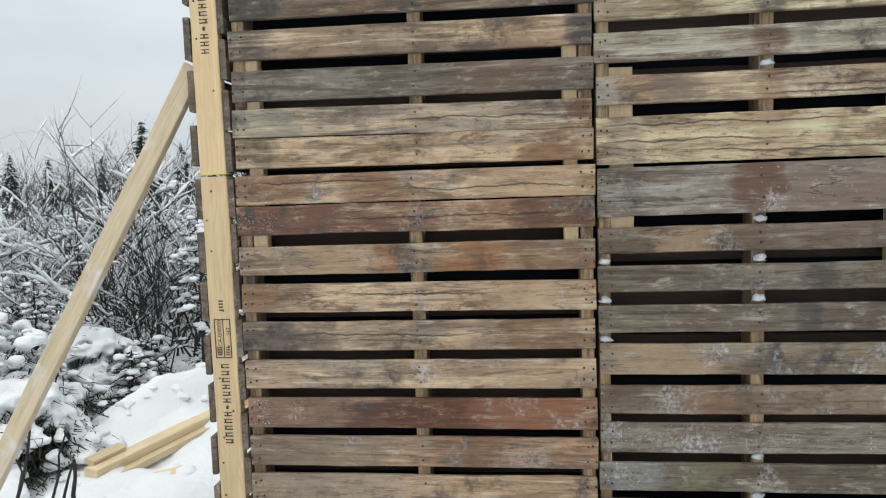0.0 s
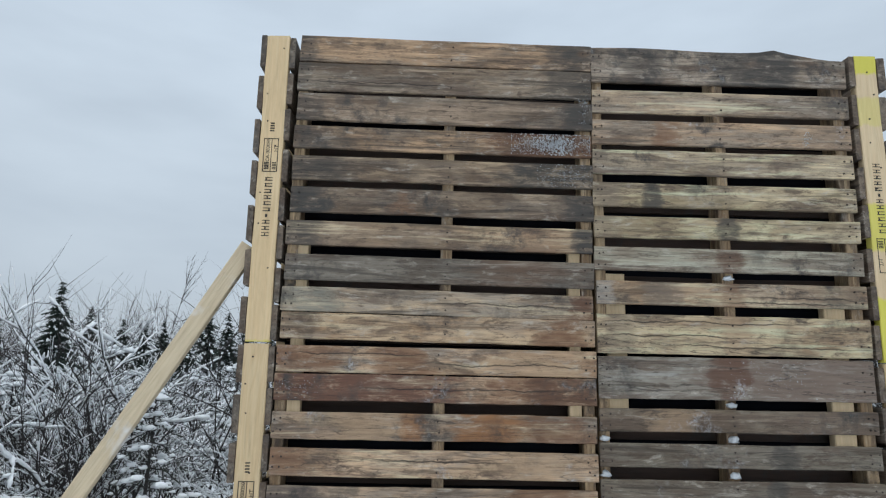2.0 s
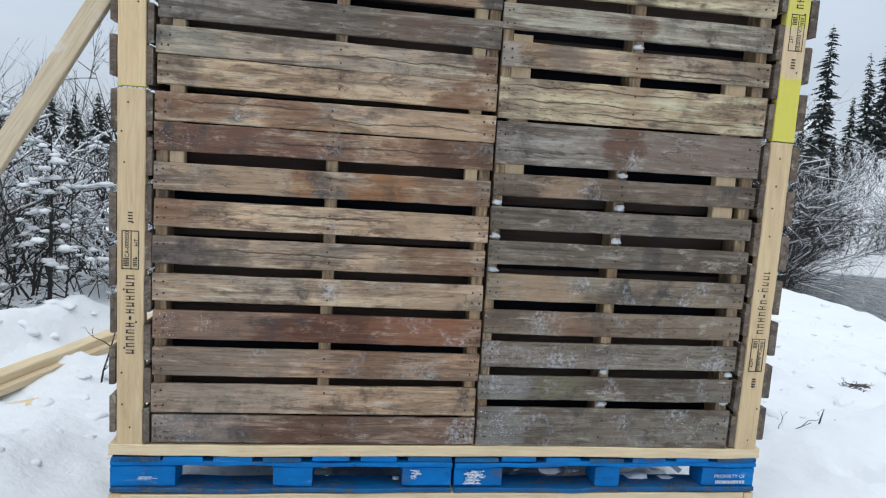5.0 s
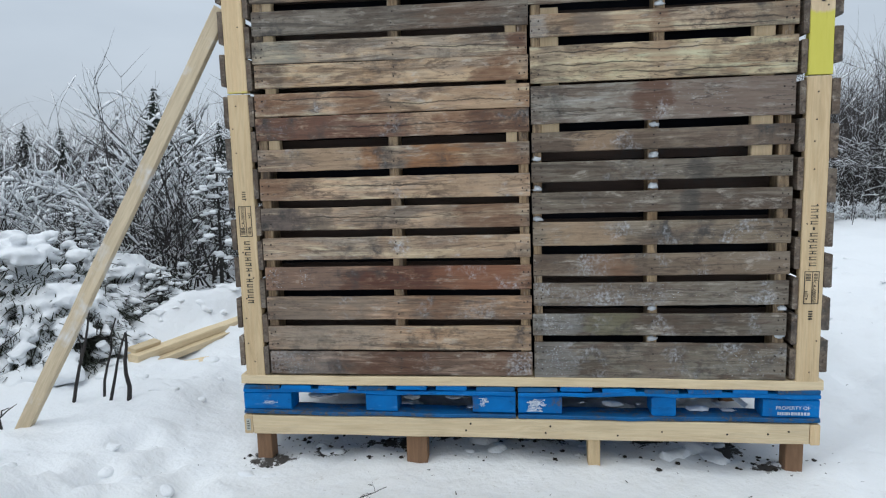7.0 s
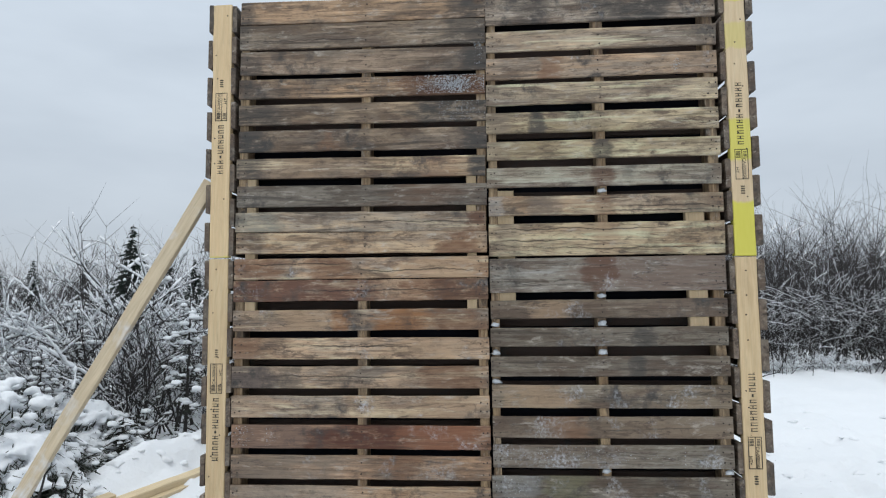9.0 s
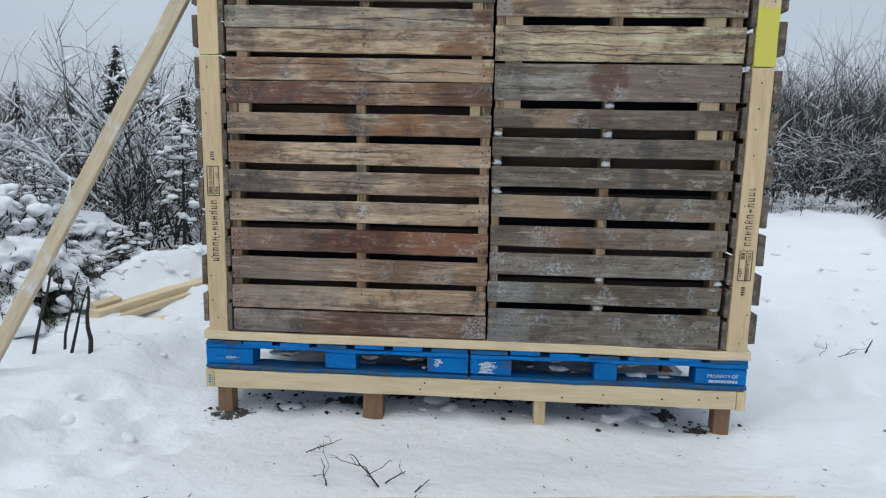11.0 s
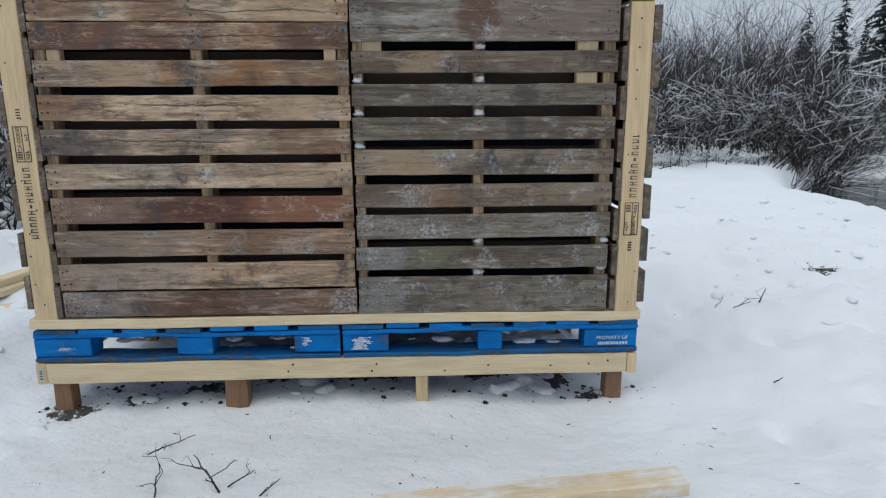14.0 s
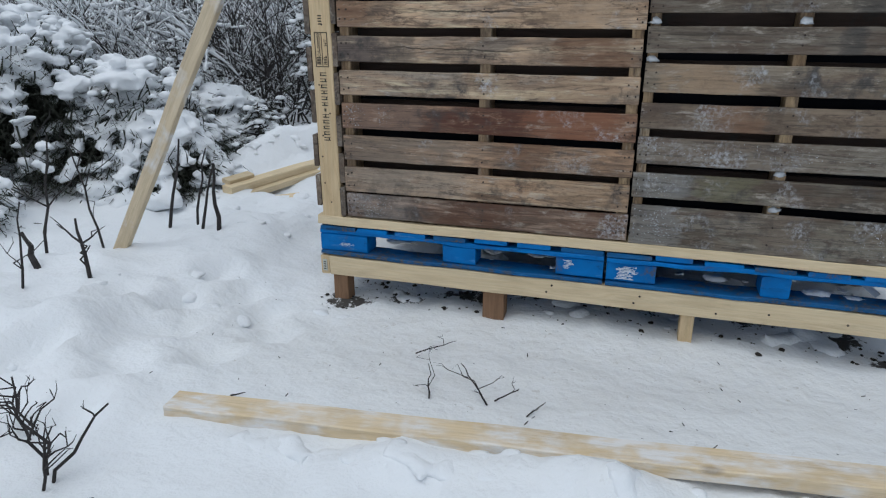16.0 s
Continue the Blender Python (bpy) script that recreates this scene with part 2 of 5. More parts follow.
def snow_surface(name, dirt=0.0):
    m, nt, shader = surface(name)
    co = node(nt, "TexCoord").outputs["Object"]
    big = node(nt, "TexNoise", Vector=co, Scale=0.8, Detail=4.0).outputs[0]
    mid = node(nt, "TexNoise", Vector=co, Scale=9.0, Detail=5.0, Roughness=0.6).outputs[0]
    fine = node(nt, "TexNoise", Vector=co, Scale=70.0, Detail=5.0, Roughness=0.7).outputs[0]
    c = mixed(nt, ramp(nt, big, (0.3, 0.0), (0.7, 0.9)), (0.82, 0.84, 0.862), (0.765, 0.79, 0.815))
    if dirt:
        xyz = node(nt, "SeparateXYZ", Vector=co)
        # trodden snow before the shed: greyer, with soil trodden in
        from_mid = calc(nt, "SQRT", calc(nt, "ADD", calc(nt, "POWER", calc(nt, "DIVIDE", calc(nt, "SUBTRACT", xyz.outputs[0], 1.3), 2.0), 2.0),
                                        calc(nt, "POWER", calc(nt, "DIVIDE", calc(nt, "ADD", xyz.outputs[1], 0.45), 0.8), 2.0)))
        trod = ramp(nt, calc(nt, "ADD", from_mid, calc(nt, "MULTIPLY", calc(nt, "SUBTRACT", mid, 0.5), 1.2)), (0.55, 0.75), (1.25, 0.0))
        c = mixed(nt, trod, c, (0.80, 0.815, 0.82))
        c = mixed(nt, calc(nt, "MULTIPLY", ramp(nt, mid, (0.45, 0.0), (0.62, 0.4)), trod), c, (0.74, 0.745, 0.73))
        specks = node(nt, "TexNoise", Vector=co, Scale=24.0, Detail=6.0, Roughness=0.75).outputs[0]
        c = mixed(nt, calc(nt, "MULTIPLY", ramp(nt, specks, (0.60, 0.0), (0.69, 0.55)), trod), c, (0.33, 0.29, 0.23))
        shade = node(nt, "TexNoise", Vector=co, Scale=21.0, Detail=7.0, Roughness=0.72).outputs[0]
        # bare soil round the feet of the posts
        feet = None
        for px, py, pr in ((0.1, 0.02, 0.20), (0.62, 0.24, 0.26), (1.3, 0.32, 0.3), (2.3, 0.10, 0.17), (1.85, 0.33, 0.3), (0.9, 0.30, 0.22), (1.55, 0.34, 0.2), (2.12, 0.26, 0.22), (4.27, 1.68, 0.24), (0.35, 0.12, 0.17)):
            d = calc(nt, "SQRT", calc(nt, "ADD", calc(nt, "POWER", calc(nt, "SUBTRACT", xyz.outputs[0], px), 2.0),
                                      calc(nt, "POWER", calc(nt, "MULTIPLY", calc(nt, "SUBTRACT", xyz.outputs[1], py), 1.6), 2.0)))
            near = ramp(nt, calc(nt, "DIVIDE", d, pr), (0.3, 1.0), (1.0, 0.0))
            feet = near if feet is None else calc(nt, "MAXIMUM", feet, near)
        soil = ramp(nt, calc(nt, "ADD", calc(nt, "MULTIPLY", feet, 0.42), calc(nt, "SUBTRACT", shade, 0.36)), (0.44, 0.0), (0.5, 0.95))
        c = mixed(nt, soil, c, (0.035, 0.028, 0.022))
        # under the water line the bed is dark
        bed = ramp(nt, calc(nt, "ADD", xyz.outputs[2], 1.0), (0.50, 1.0), (0.62, 0.0))
        c = mixed(nt, bed, c, (0.03, 0.028, 0.025))
    nt.links.new(c, shader.inputs["Base Color"])
    shader.inputs["Roughness"].default_value = 0.75
    shader.inputs["Specular IOR Level"].default_value = 0.25
    bumped(nt, shader, calc(nt, "ADD", mid, calc(nt, "MULTIPLY", fine, 0.05)), 0.7, 0.028)
    return m


TAN, PALE, GREYW, DUSK, BROWN = (0.40, 0.275, 0.17), (0.49, 0.375, 0.25), (0.31, 0.26, 0.205), (0.175, 0.135, 0.102), (0.19, 0.10, 0.055)
CREAM, RUST, UMBER, BLACK = (0.50, 0.41, 0.265), (0.27, 0.125, 0.05), (0.10, 0.046, 0.026), (0.05, 0.046, 0.042)
new_pine = board_wood("fresh_pine", (0.68, 0.52, 0.31), (0.60, 0.42, 0.225), "z", cracks=0.06, knots=0.55, rough=0.65)
new_pine_x = board_wood("fresh_pine_lengthwise", (0.70, 0.57, 0.37), (0.61, 0.47, 0.28), "x", cracks=0.05, knots=0.55, rough=0.65)
new_pine_painted = board_wood("fresh_pine_sprayed_yellow", (0.66, 0.52, 0.33), (0.58, 0.42, 0.25), "z", cracks=0.06, knots=0.5, rough=0.6,
                              coat=((0.515, 0.70, 0.85), (0.30, 0.43, 0.35), (-0.19, 0.0, 0.72), (-0.62, -0.36, 0.85)))
new_pine_marked = board_wood("fresh_pine_with_yellow_line", (0.68, 0.52, 0.31), (0.60, 0.42, 0.225), "z", cracks=0.06, knots=0.5, rough=0.65, coat=((-0.64, -0.585, 0.9),))
brace_pine = board_wood("brace_pine", (0.63, 0.52, 0.36), (0.53, 0.42, 0.275), "x", cracks=0.1, knots=0.5, rime=0.5, rough=0.75)
frosted_pine = board_wood("frosted_pine", (0.66, 0.53, 0.35), (0.57, 0.44, 0.27), "x", cracks=0.1, knots=0.5, rime=1.25, rough=0.8)
brown_post = board_wood("stained_post_wood", (0.27, 0.155, 0.085), (0.20, 0.11, 0.06), "z", cracks=0.2, knots=0.3)
# wood of the back slats, near black: shade behind the gaps put into its colour
slat_dim = board_wood("shaded_slat_wood", (0.065, 0.04, 0.03), (0.045, 0.03, 0.025), "x", soot=0.4, cracks=0.5)
slat_side = board_wood("side_slat_wood", (0.19, 0.145, 0.105), (0.12, 0.09, 0.07), "y", grey=0.35, soot=0.5, cracks=0.4)
stringer_wood = board_wood("stringer_wood", (0.50, 0.36, 0.21), (0.38, 0.26, 0.15), "z", grey=0.2, soot=0.3, cracks=0.2)
cleat_wood = board_wood("cleat_wood", (0.60, 0.46, 0.29), (0.52, 0.38, 0.22), "z", cracks=0.05, knots=0.3)
plywood = board_wood("plywood_back", (0.30, 0.23, 0.15), (0.24, 0.18, 0.115), "x", grey=0.3)


def chipped_paint(name, colour, deep, chips, scuffs):
    """Pallet paint: faded and dirty in places, chipped to grey wood, with pale scuffs drawn out along the boards."""
    m, nt, shader = surface(name)
    co, moved, grain, rnd = jumbled(nt, "x")
    big = node(nt, "TexNoise", Vector=moved, Scale=6.0, Detail=4.0, Roughness=0.6).outputs[0]
    fine = node(nt, "TexNoise", Vector=moved, Scale=42.0, Detail=6.0, Roughness=0.7).outputs[0]
    flow = node(nt, "VectorMath", p_operation="MULTIPLY", i0=moved, i1=(0.25, 1, 1)).outputs[0]
    wipe = node(nt, "TexNoise", Vector=flow, Scale=36.0, Detail=5.0, Roughness=0.7, Distortion=0.5).outputs[0]
    c = mixed(nt, ramp(nt, big, (0.35, 0.0), (0.65, 0.9)), colour, deep)
    c = mixed(nt, ramp(nt, wipe, (0.60, 0.0), (0.72, scuffs)), c, (0.16, 0.36, 0.62))
    c = mixed(nt, calc(nt, "MULTIPLY", ramp(nt, fine, (0.50, 0.0), (0.58, 1.0)), ramp(nt, big, (0.62 - 0.2 * chips, 0.0), (0.74 - 0.2 * chips, 0.9))), c, (0.10, 0.085, 0.075))
    c = mixed(nt, ramp(nt, wipe, (0.30, 0.7), (0.40, 0.0)), c, tuple(0.45 * k for k in deep))
    nt.links.new(c, shader.inputs["Base Color"])
    shader.inputs["Roughness"].default_value = 0.55
    shader.inputs["Specular IOR Level"].default_value = 0.2
    bumped(nt, shader, calc(nt, "ADD", fine, wipe), 0.35, 0.003)
    return m


blue_paint = chipped_paint("blue_pallet_paint", (0.002, 0.17, 0.52), (0.002, 0.105, 0.33), 0.25, 0.45)
blue_worn = chipped_paint("worn_blue_paint", (0.008, 0.11, 0.30), (0.012, 0.06, 0.14), 0.8, 0.25)
white_mark = plain("chalky_white_paint", (0.62, 0.70, 0.80), 0.8, 0.3, 60.0, 0.2)
ink = plain("stamp_ink", (0.045, 0.038, 0.03), 0.8, 0.3, 60.0, 0)
iron = plain("rusty_iron", (0.06, 0.045, 0.038), 0.7, 0.4, 80.0, 0.2, metal=0.4)
tag_paper = plain("tag_paper", (0.55, 0.56, 0.50), 0.7, 0.2, 60.0, 0)
# matt blue-black for the added sheet: the darkness of the wall gaps as colour
gap_shade = plain("gap_shade_black", (0.014, 0.016, 0.022), 0.95, 0.4, 9.0, 0.5)
gap_shade.node_tree.nodes["Principled BSDF"].inputs["Specular IOR Level"].default_value = 0.05
bark = plain("bark", (0.026, 0.023, 0.023), 0.9, 0.5, 60.0, 0.6, second=(0.040, 0.034, 0.032))
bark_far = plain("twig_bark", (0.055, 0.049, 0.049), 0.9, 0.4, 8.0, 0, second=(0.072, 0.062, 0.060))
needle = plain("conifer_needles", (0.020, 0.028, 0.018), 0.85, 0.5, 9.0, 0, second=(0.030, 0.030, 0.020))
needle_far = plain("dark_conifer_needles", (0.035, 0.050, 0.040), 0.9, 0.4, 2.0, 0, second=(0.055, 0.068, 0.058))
snow = snow_surface("snow")
rime_ice = plain("rime", (0.60, 0.63, 0.66), 0.8, 0.3, 120.0, 0.3)
snow_ground = snow_surface("trodden_snow", dirt=1.0)
water, wtn, wsh = surface("river_water")
wsh.inputs["Base Color"].default_value = (0.012, 0.016, 0.02, 1)
wsh.inputs["Roughness"].default_value = 0.08
wave = node(wtn, "TexNoise", Vector=node(wtn, "Mapping", Vector=node(wtn, "TexCoord").outputs["Object"], Scale=(1, 0.45, 1)).outputs[0], Scale=4.0, Detail=6.0, Roughness=0.65).outputs[0]
bumped(wtn, wsh, wave, 1.0, 0.045)

# ---- builders ----


def linked(name, verts, faces, material, parent=None, label="", smooth=False):
    me = bpy.data.meshes.new(name)
    me.from_pydata([tuple(v) for v in verts], [], [tuple(f) for f in faces])
    me.materials.append(material)
    if smooth:
        me.polygons.foreach_set("use_smooth", [True] * len(me.polygons))
    me.update()
    ob = new(name, me)
    if parent:
        ob.parent = parent
    if label:
        ob["label"] = label
    return ob


def part(name, bm, material, parent, label=""):
    """Links a bmesh as one mesh object under a thing or a part."""
    me = bpy.data.meshes.new(name)
    bm.to_mesh(me)
    bm.free()
    me.materials.append(material)
    ob = new(name, me)
    ob.parent = parent
    if label:
        ob["label"] = label
    return ob


def base(name, at=(0, 0, 0), **tags):
    e = new(name)
    e.empty_display_size = 0.1
    e.location = at
    return tagged(e, **tags)


def timber(name, size, at, material, parent, label="", seed=0, chamfer=0.003, wob=0.002, rings=None, shape=None):
    """A sawn board: a lofted, chamfered section that runs along its longest side, its edges slightly uneven. shape(u) gives (lower, upper) shifts of its edges."""
    rng = random.Random(seed * 7919 + int(size[0] * 1000) + int(size[2] * 3000))
    ax = max(range(3), key=lambda k: size[k])
    a, b = [k for k in range(3) if k != ax]
    n = rings or max(4, min(16, int(size[ax] / 0.09)))
    ha, hb, c = size[a] / 2, size[b] / 2, chamfer
    sec = [(-ha + c, -hb), (ha - c, -hb), (ha, -hb + c), (ha, hb - c), (ha - c, hb), (-ha + c, hb), (-ha, hb - c), (-ha, -hb + c)]
    ph = [rng.uniform(0, 50) for _ in range(3)]
    verts, faces = [], []
    for i in range(n + 1):
        u = i / n
        t = -size[ax] / 2 + size[ax] * u
        w = [wob * 1.6 * noise.noise((t * 3.1 + p, p, 0.3)) for p in ph]
        e = [wob * noise.noise((t * 14 + p, 3.0, p)) for p in ph]
        lo, hi = shape(u) if shape else (0, 0)
        for (pa, pb) in sec:
            v = [0, 0, 0]
            v[ax] = t + (rng.uniform(-1, 1) * 0.0015 if i in (0, n) else 0)
            v[a] = pa + w[0] + (e[0] if pa > 0 else e[1])
            v[b] = pb + w[1] + (e[1] + hi if pb > 0 else e[2] + lo)
            verts.append(v)
    for i in range(n):
        for k in range(8):
            p, q = i * 8 + k, i * 8 + (k + 1) % 8
            faces.append((p, q, q + 8, p + 8))
    faces.append(tuple(range(7, -1, -1)))
    faces.append(tuple(range(n * 8, n * 8 + 8)))
    if ax == 1:
        faces = [f[::-1] for f in faces]
    ob = linked(name, verts, faces, material, parent, label)
    ob.location = at
    return ob


def merged(ob, size):
    """Lets the lumps of a heap of snow run together into one soft skin."""
    m = ob.modifiers.new("merge", "REMESH")
    m.mode, m.voxel_size, m.use_smooth_shade = "VOXEL", size, True
    m = ob.modifiers.new("soften", "SMOOTH")
    m.iterations, m.factor = 3, 0.5
    return ob


def dots(bm, spots, r, y, depth=0.002):
    """Small round heads of nails in a plane of constant y."""
    for x, z in spots:
        ring = [bm.verts.new((x + r * math.cos(k * math.pi / 3), y - depth, z + r * math.sin(k * math.pi / 3))) for k in range(6)]
        rim = [bm.verts.new((x + r * math.cos(k * math.pi / 3), y + 0.004, z + r * math.sin(k * math.pi / 3))) for k in range(6)]
        bm.faces.new(ring)
        for k in range(6):
            bm.faces.new((ring[k], rim[k], rim[(k + 1) % 6], ring[(k + 1) % 6]))


def block(bm, x0, x1, y0, y1, z0, z1):
    v = [bm.verts.new((x, y, z)) for z in (z0, z1) for y in (y0, y1) for x in (x0, x1)]
    for f in ((0, 2, 3, 1), (4, 5, 7, 6), (0, 1, 5, 4), (1, 3, 7, 5), (3, 2, 6, 7), (2, 0, 4, 6)):
        bm.faces.new([v[k] for k in f])


def tube(verts, faces, pts, radii, sides=4):
    """A tapered tube along points, added to lists of verts and faces."""
    pts = [Vector(p) for p in pts]
    first = len(verts)
    for i, p in enumerate(pts):
        d = (pts[min(i + 1, len(pts) - 1)] - pts[max(i - 1, 0)]).normalized()
        s = d.cross(Vector((0, 0, 1)) if abs(d.z) < 0.9 else Vector((1, 0, 0))).normalized()
        t = s.cross(d)
        for k in range(sides):
            a = 2 * math.pi * k / sides
            verts.append(p + (s * math.cos(a) + t * math.sin(a)) * radii[i])
    for i in range(len(pts) - 1):
        for k in range(sides):
            p, q = first + i * sides + k, first + i * sides + (k + 1) % sides
            faces.append((p, q, q + sides, p + sides))
    faces.append(tuple(first + (len(pts) - 1) * sides + k for k in range(sides)))
    return first


ICO = []


def blob(verts, faces, at, size, seed, rough=0.35, flat=0.35):
    """A lump of snow: a noisy ball with a flattened underside, added to lists."""
    if not ICO:
        b = bmesh.new()
        bmesh.ops.create_icosphere(b, subdivisions=2, radius=1)
        b.verts.index_update()
        ICO.append(([v.co.copy() for v in b.verts], [tuple(v.index for v in f.verts) for f in b.faces]))
        b.free()
    vs, fs = ICO[0]
    first = len(verts)
    at = Vector(at)
    for v in vs:
        k = 1 + rough * noise.noise(v * 1.7 + Vector((seed * 3.7, seed * 1.3, 0)))
        w = Vector((v.x * size[0], v.y * size[1], v.z * size[2] * (1 if v.z > 0 else flat))) * k
        verts.append(at + w)
    faces.extend(tuple(first + k for k in f) for f in fs)

# ---- ground: one sheet of snow to the horizon, with the bed of the river in it ----


def step(a, b, v):
    t = min(1.0, max(0.0, (v - a) / (b - a)))
    return t * t * (3 - 2 * t)


def bank_x(y):
    """The near bank, which turns away from the shed behind the brush."""
    return 6.45 + (0.75 * ((y - 5.5) - 1.2 * (1 - math.exp((5.5 - y) / 1.2))) if y > 5.5 else -0.05 * (5 - y))


def far_y(x):
    """The far bank, across the view."""
    return 12.4 - 0.35 * (x - 11.5)


def ground_z(x, y):
    z = 0.06 + 0.155 * step(-0.1, -1.15, y) + 0.04 * step(1.0, 3.0, y) + 0.02 * step(-1.2, -3, y)
    z += 0.12 * step(0.0, -0.9, x) * step(-1.6, -0.2, y) + 0.05 * step(0, -0.8, x) * step(-0.2, -1.6, y)
    z += 0.09 * step(2.6, 3.6, x) * step(-1.2, 0.2, y)
    z += 0.24 * math.exp(-((x + 1.36 - 0.32 * (y - 1.6)) / 0.20) ** 2 - ((y - 2.1) / 0.75) ** 2)
    n = noise.noise((x * 0.8, y * 0.8, 1.3))
    z += 0.035 * n
    wild = step(-0.1, -0.9, x) + step(3.1, 3.8, x) + step(-1.3, -1.7, y)
    rough = 0.028 + 0.035 * min(1, wild)
    calm = 1 - 0.6 * step(-0.35, 0.1, x) * step(3.0, 2.4, x) * step(-1.15, -0.9, y) * step(0.3, 0.0, y)
    z += calm * rough * noise.noise((x * 2.6, y * 2.6, 4.1)) + calm * 0.024 * noise.noise((x * 6, y * 6, 9.0)) + calm * 0.04 * abs(noise.noise((x * 8, y * 8, 2.0))) * max(0.1, 0.45 + noise.noise((x * 1.7, y * 1.7, 5.0))) + 0.016 * noise.noise((x * 17, y * 17, 2.0)) + 0.03 * min(1, wild) * abs(noise.noise((x * 11, y * 11, 6.0)))
    # the heaped edge of the trodden patch, and the loose snow before the board
    z += 0.05 * math.exp(-((x + 0.62 + 0.12 * noise.noise((y * 2, 0, 7))) / 0.16) ** 2) * step(-1.9, -1.2, y) * step(1.4, 0.4, y)
    z += (0.028 + 0.05 * noise.noise((x * 4.3, 3.0, 8.0))) * math.exp(-((y + 1.215 + 0.02 * noise.noise((x * 5, 1, 1)) - 0.094 * (x - 0.1)) / 0.06) ** 2) * step(0.35, 0.55, x) * step(2.9, 2.35, x)
    z += 0.045 * abs(noise.noise((x * 5.5, y * 5.5, 3.0))) * step(3.2, 4.2, x) * step(0.6, 1.6, y) * step(9, 5, y)
    # footprints
    for fx, fy in ((-0.42, -0.70), (-0.62, -0.52), (-0.22, -0.98), (-0.52, -1.02), (-0.15, -1.25), (-0.85, -0.95), (-0.3, -0.2), (0.0, -0.45), (-0.5, -0.05), (2.9, -0.4), (3.0, -0.9), (3.4, -0.2), (3.9, 0.6), (4.4, 1.0), (4.8, 2.6), (5.3, 2.1), (3.6, 3.1), (4.1, 3.9), (4.9, 3.6), (-0.3, -0.62), (-0.33, -0.86), (-0.13, -0.30), (-0.05, -0.75), (-0.45, -0.42), (-0.7, -0.75), (3.3, 0.5), (3.75, 1.9), (4.0, 2.4), (3.5, 2.3), (4.6, 2.2), (4.9, 1.7), (3.1, 1.1), (5.2, 2.8), (4.3, 3.3)):
        d = ((x - fx) / 0.075) ** 2 + ((y - fy) / 0.12) ** 2
        if d < 9:
            z -= 0.042 * math.exp(-d * d) - 0.014 * math.exp(-(d - 2.0) ** 2)
    d = math.hypot((x - 4.27) / 0.18, (y - 1.68) / 0.13)
    z -= 0.07 * math.exp(-d * d)
    # river
    u = x - bank_x(y)
    far = 4.6 + 0.7 * noise.noise((y * 0.3, 0, 5))
    z = z + (0.03 * step(-3, -0.6, u)) * (1 - step(0, 0.5, u))
    over = max(u - far, y - far_y(x) - 0.4 * noise.noise((x * 0.5, 0, 8)))
    z -= 1.05 * step(-0.15, 0.9, u) * (1 - step(-0.9, 0.6, over))
    z += (2.4 * step(0, 15, over) + 3.0 * step(14, 60, over)) * step(-1.0, 3.0, u)
    return z


def spaced(stops):
    out = []
    for lo, hi, d in stops:
        k = max(1, round((hi - lo) / d))
        out += [lo + (hi - lo) * i / k for i in range(k)]
    return out + [stops[-1][1]]


gx = spaced([(-400, -80, 40), (-80, -20, 5), (-20, -5, 0.8), (-5, -2.6, 0.15), (-2.6, 4.8, 0.045), (4.8, 9, 0.14), (9, 22, 0.6), (22, 80, 5), (80, 400, 40)])
gy = spaced([(-400, -60, 50), (-60, -10, 6), (-10, -3, 0.7), (-3, -2, 0.12), (-2, 2.6, 0.045), (2.6, 7, 0.14), (7, 24, 0.6), (24, 80, 4), (80, 500, 40)])
gv = [(x, y, ground_z(x, y)) for y in gy for x in gx]
w = len(gx)
gf = [(j * w + i, j * w + i + 1, (j + 1) * w + i + 1, (j + 1) * w + i) for j in range(len(gy) - 1) for i in range(w - 1)]
ground = tagged(linked("ground", gv, gf, snow_ground, smooth=True), "trodden grey-white snow with footprints and soil specks", "snow", kind="structure")
rv = [(x, y, -0.42) for y in (-60, -20, 0, 8, 20) for x in (5.6, 12, 20, 45)]
rf = [(j * 4 + i, j * 4 + i + 1, j * 4 + i + 5, j * 4 + i + 4) for j in range(4) for i in range(3)]
tagged(linked("water", rv, rf, water), "dark rippled open river water below the snowy bank", "river", kind="structure")

# ---- the shed: pallet walls on two blue pallets, a beam and posts ----
G4 = "weathered pallets of the shed wall"
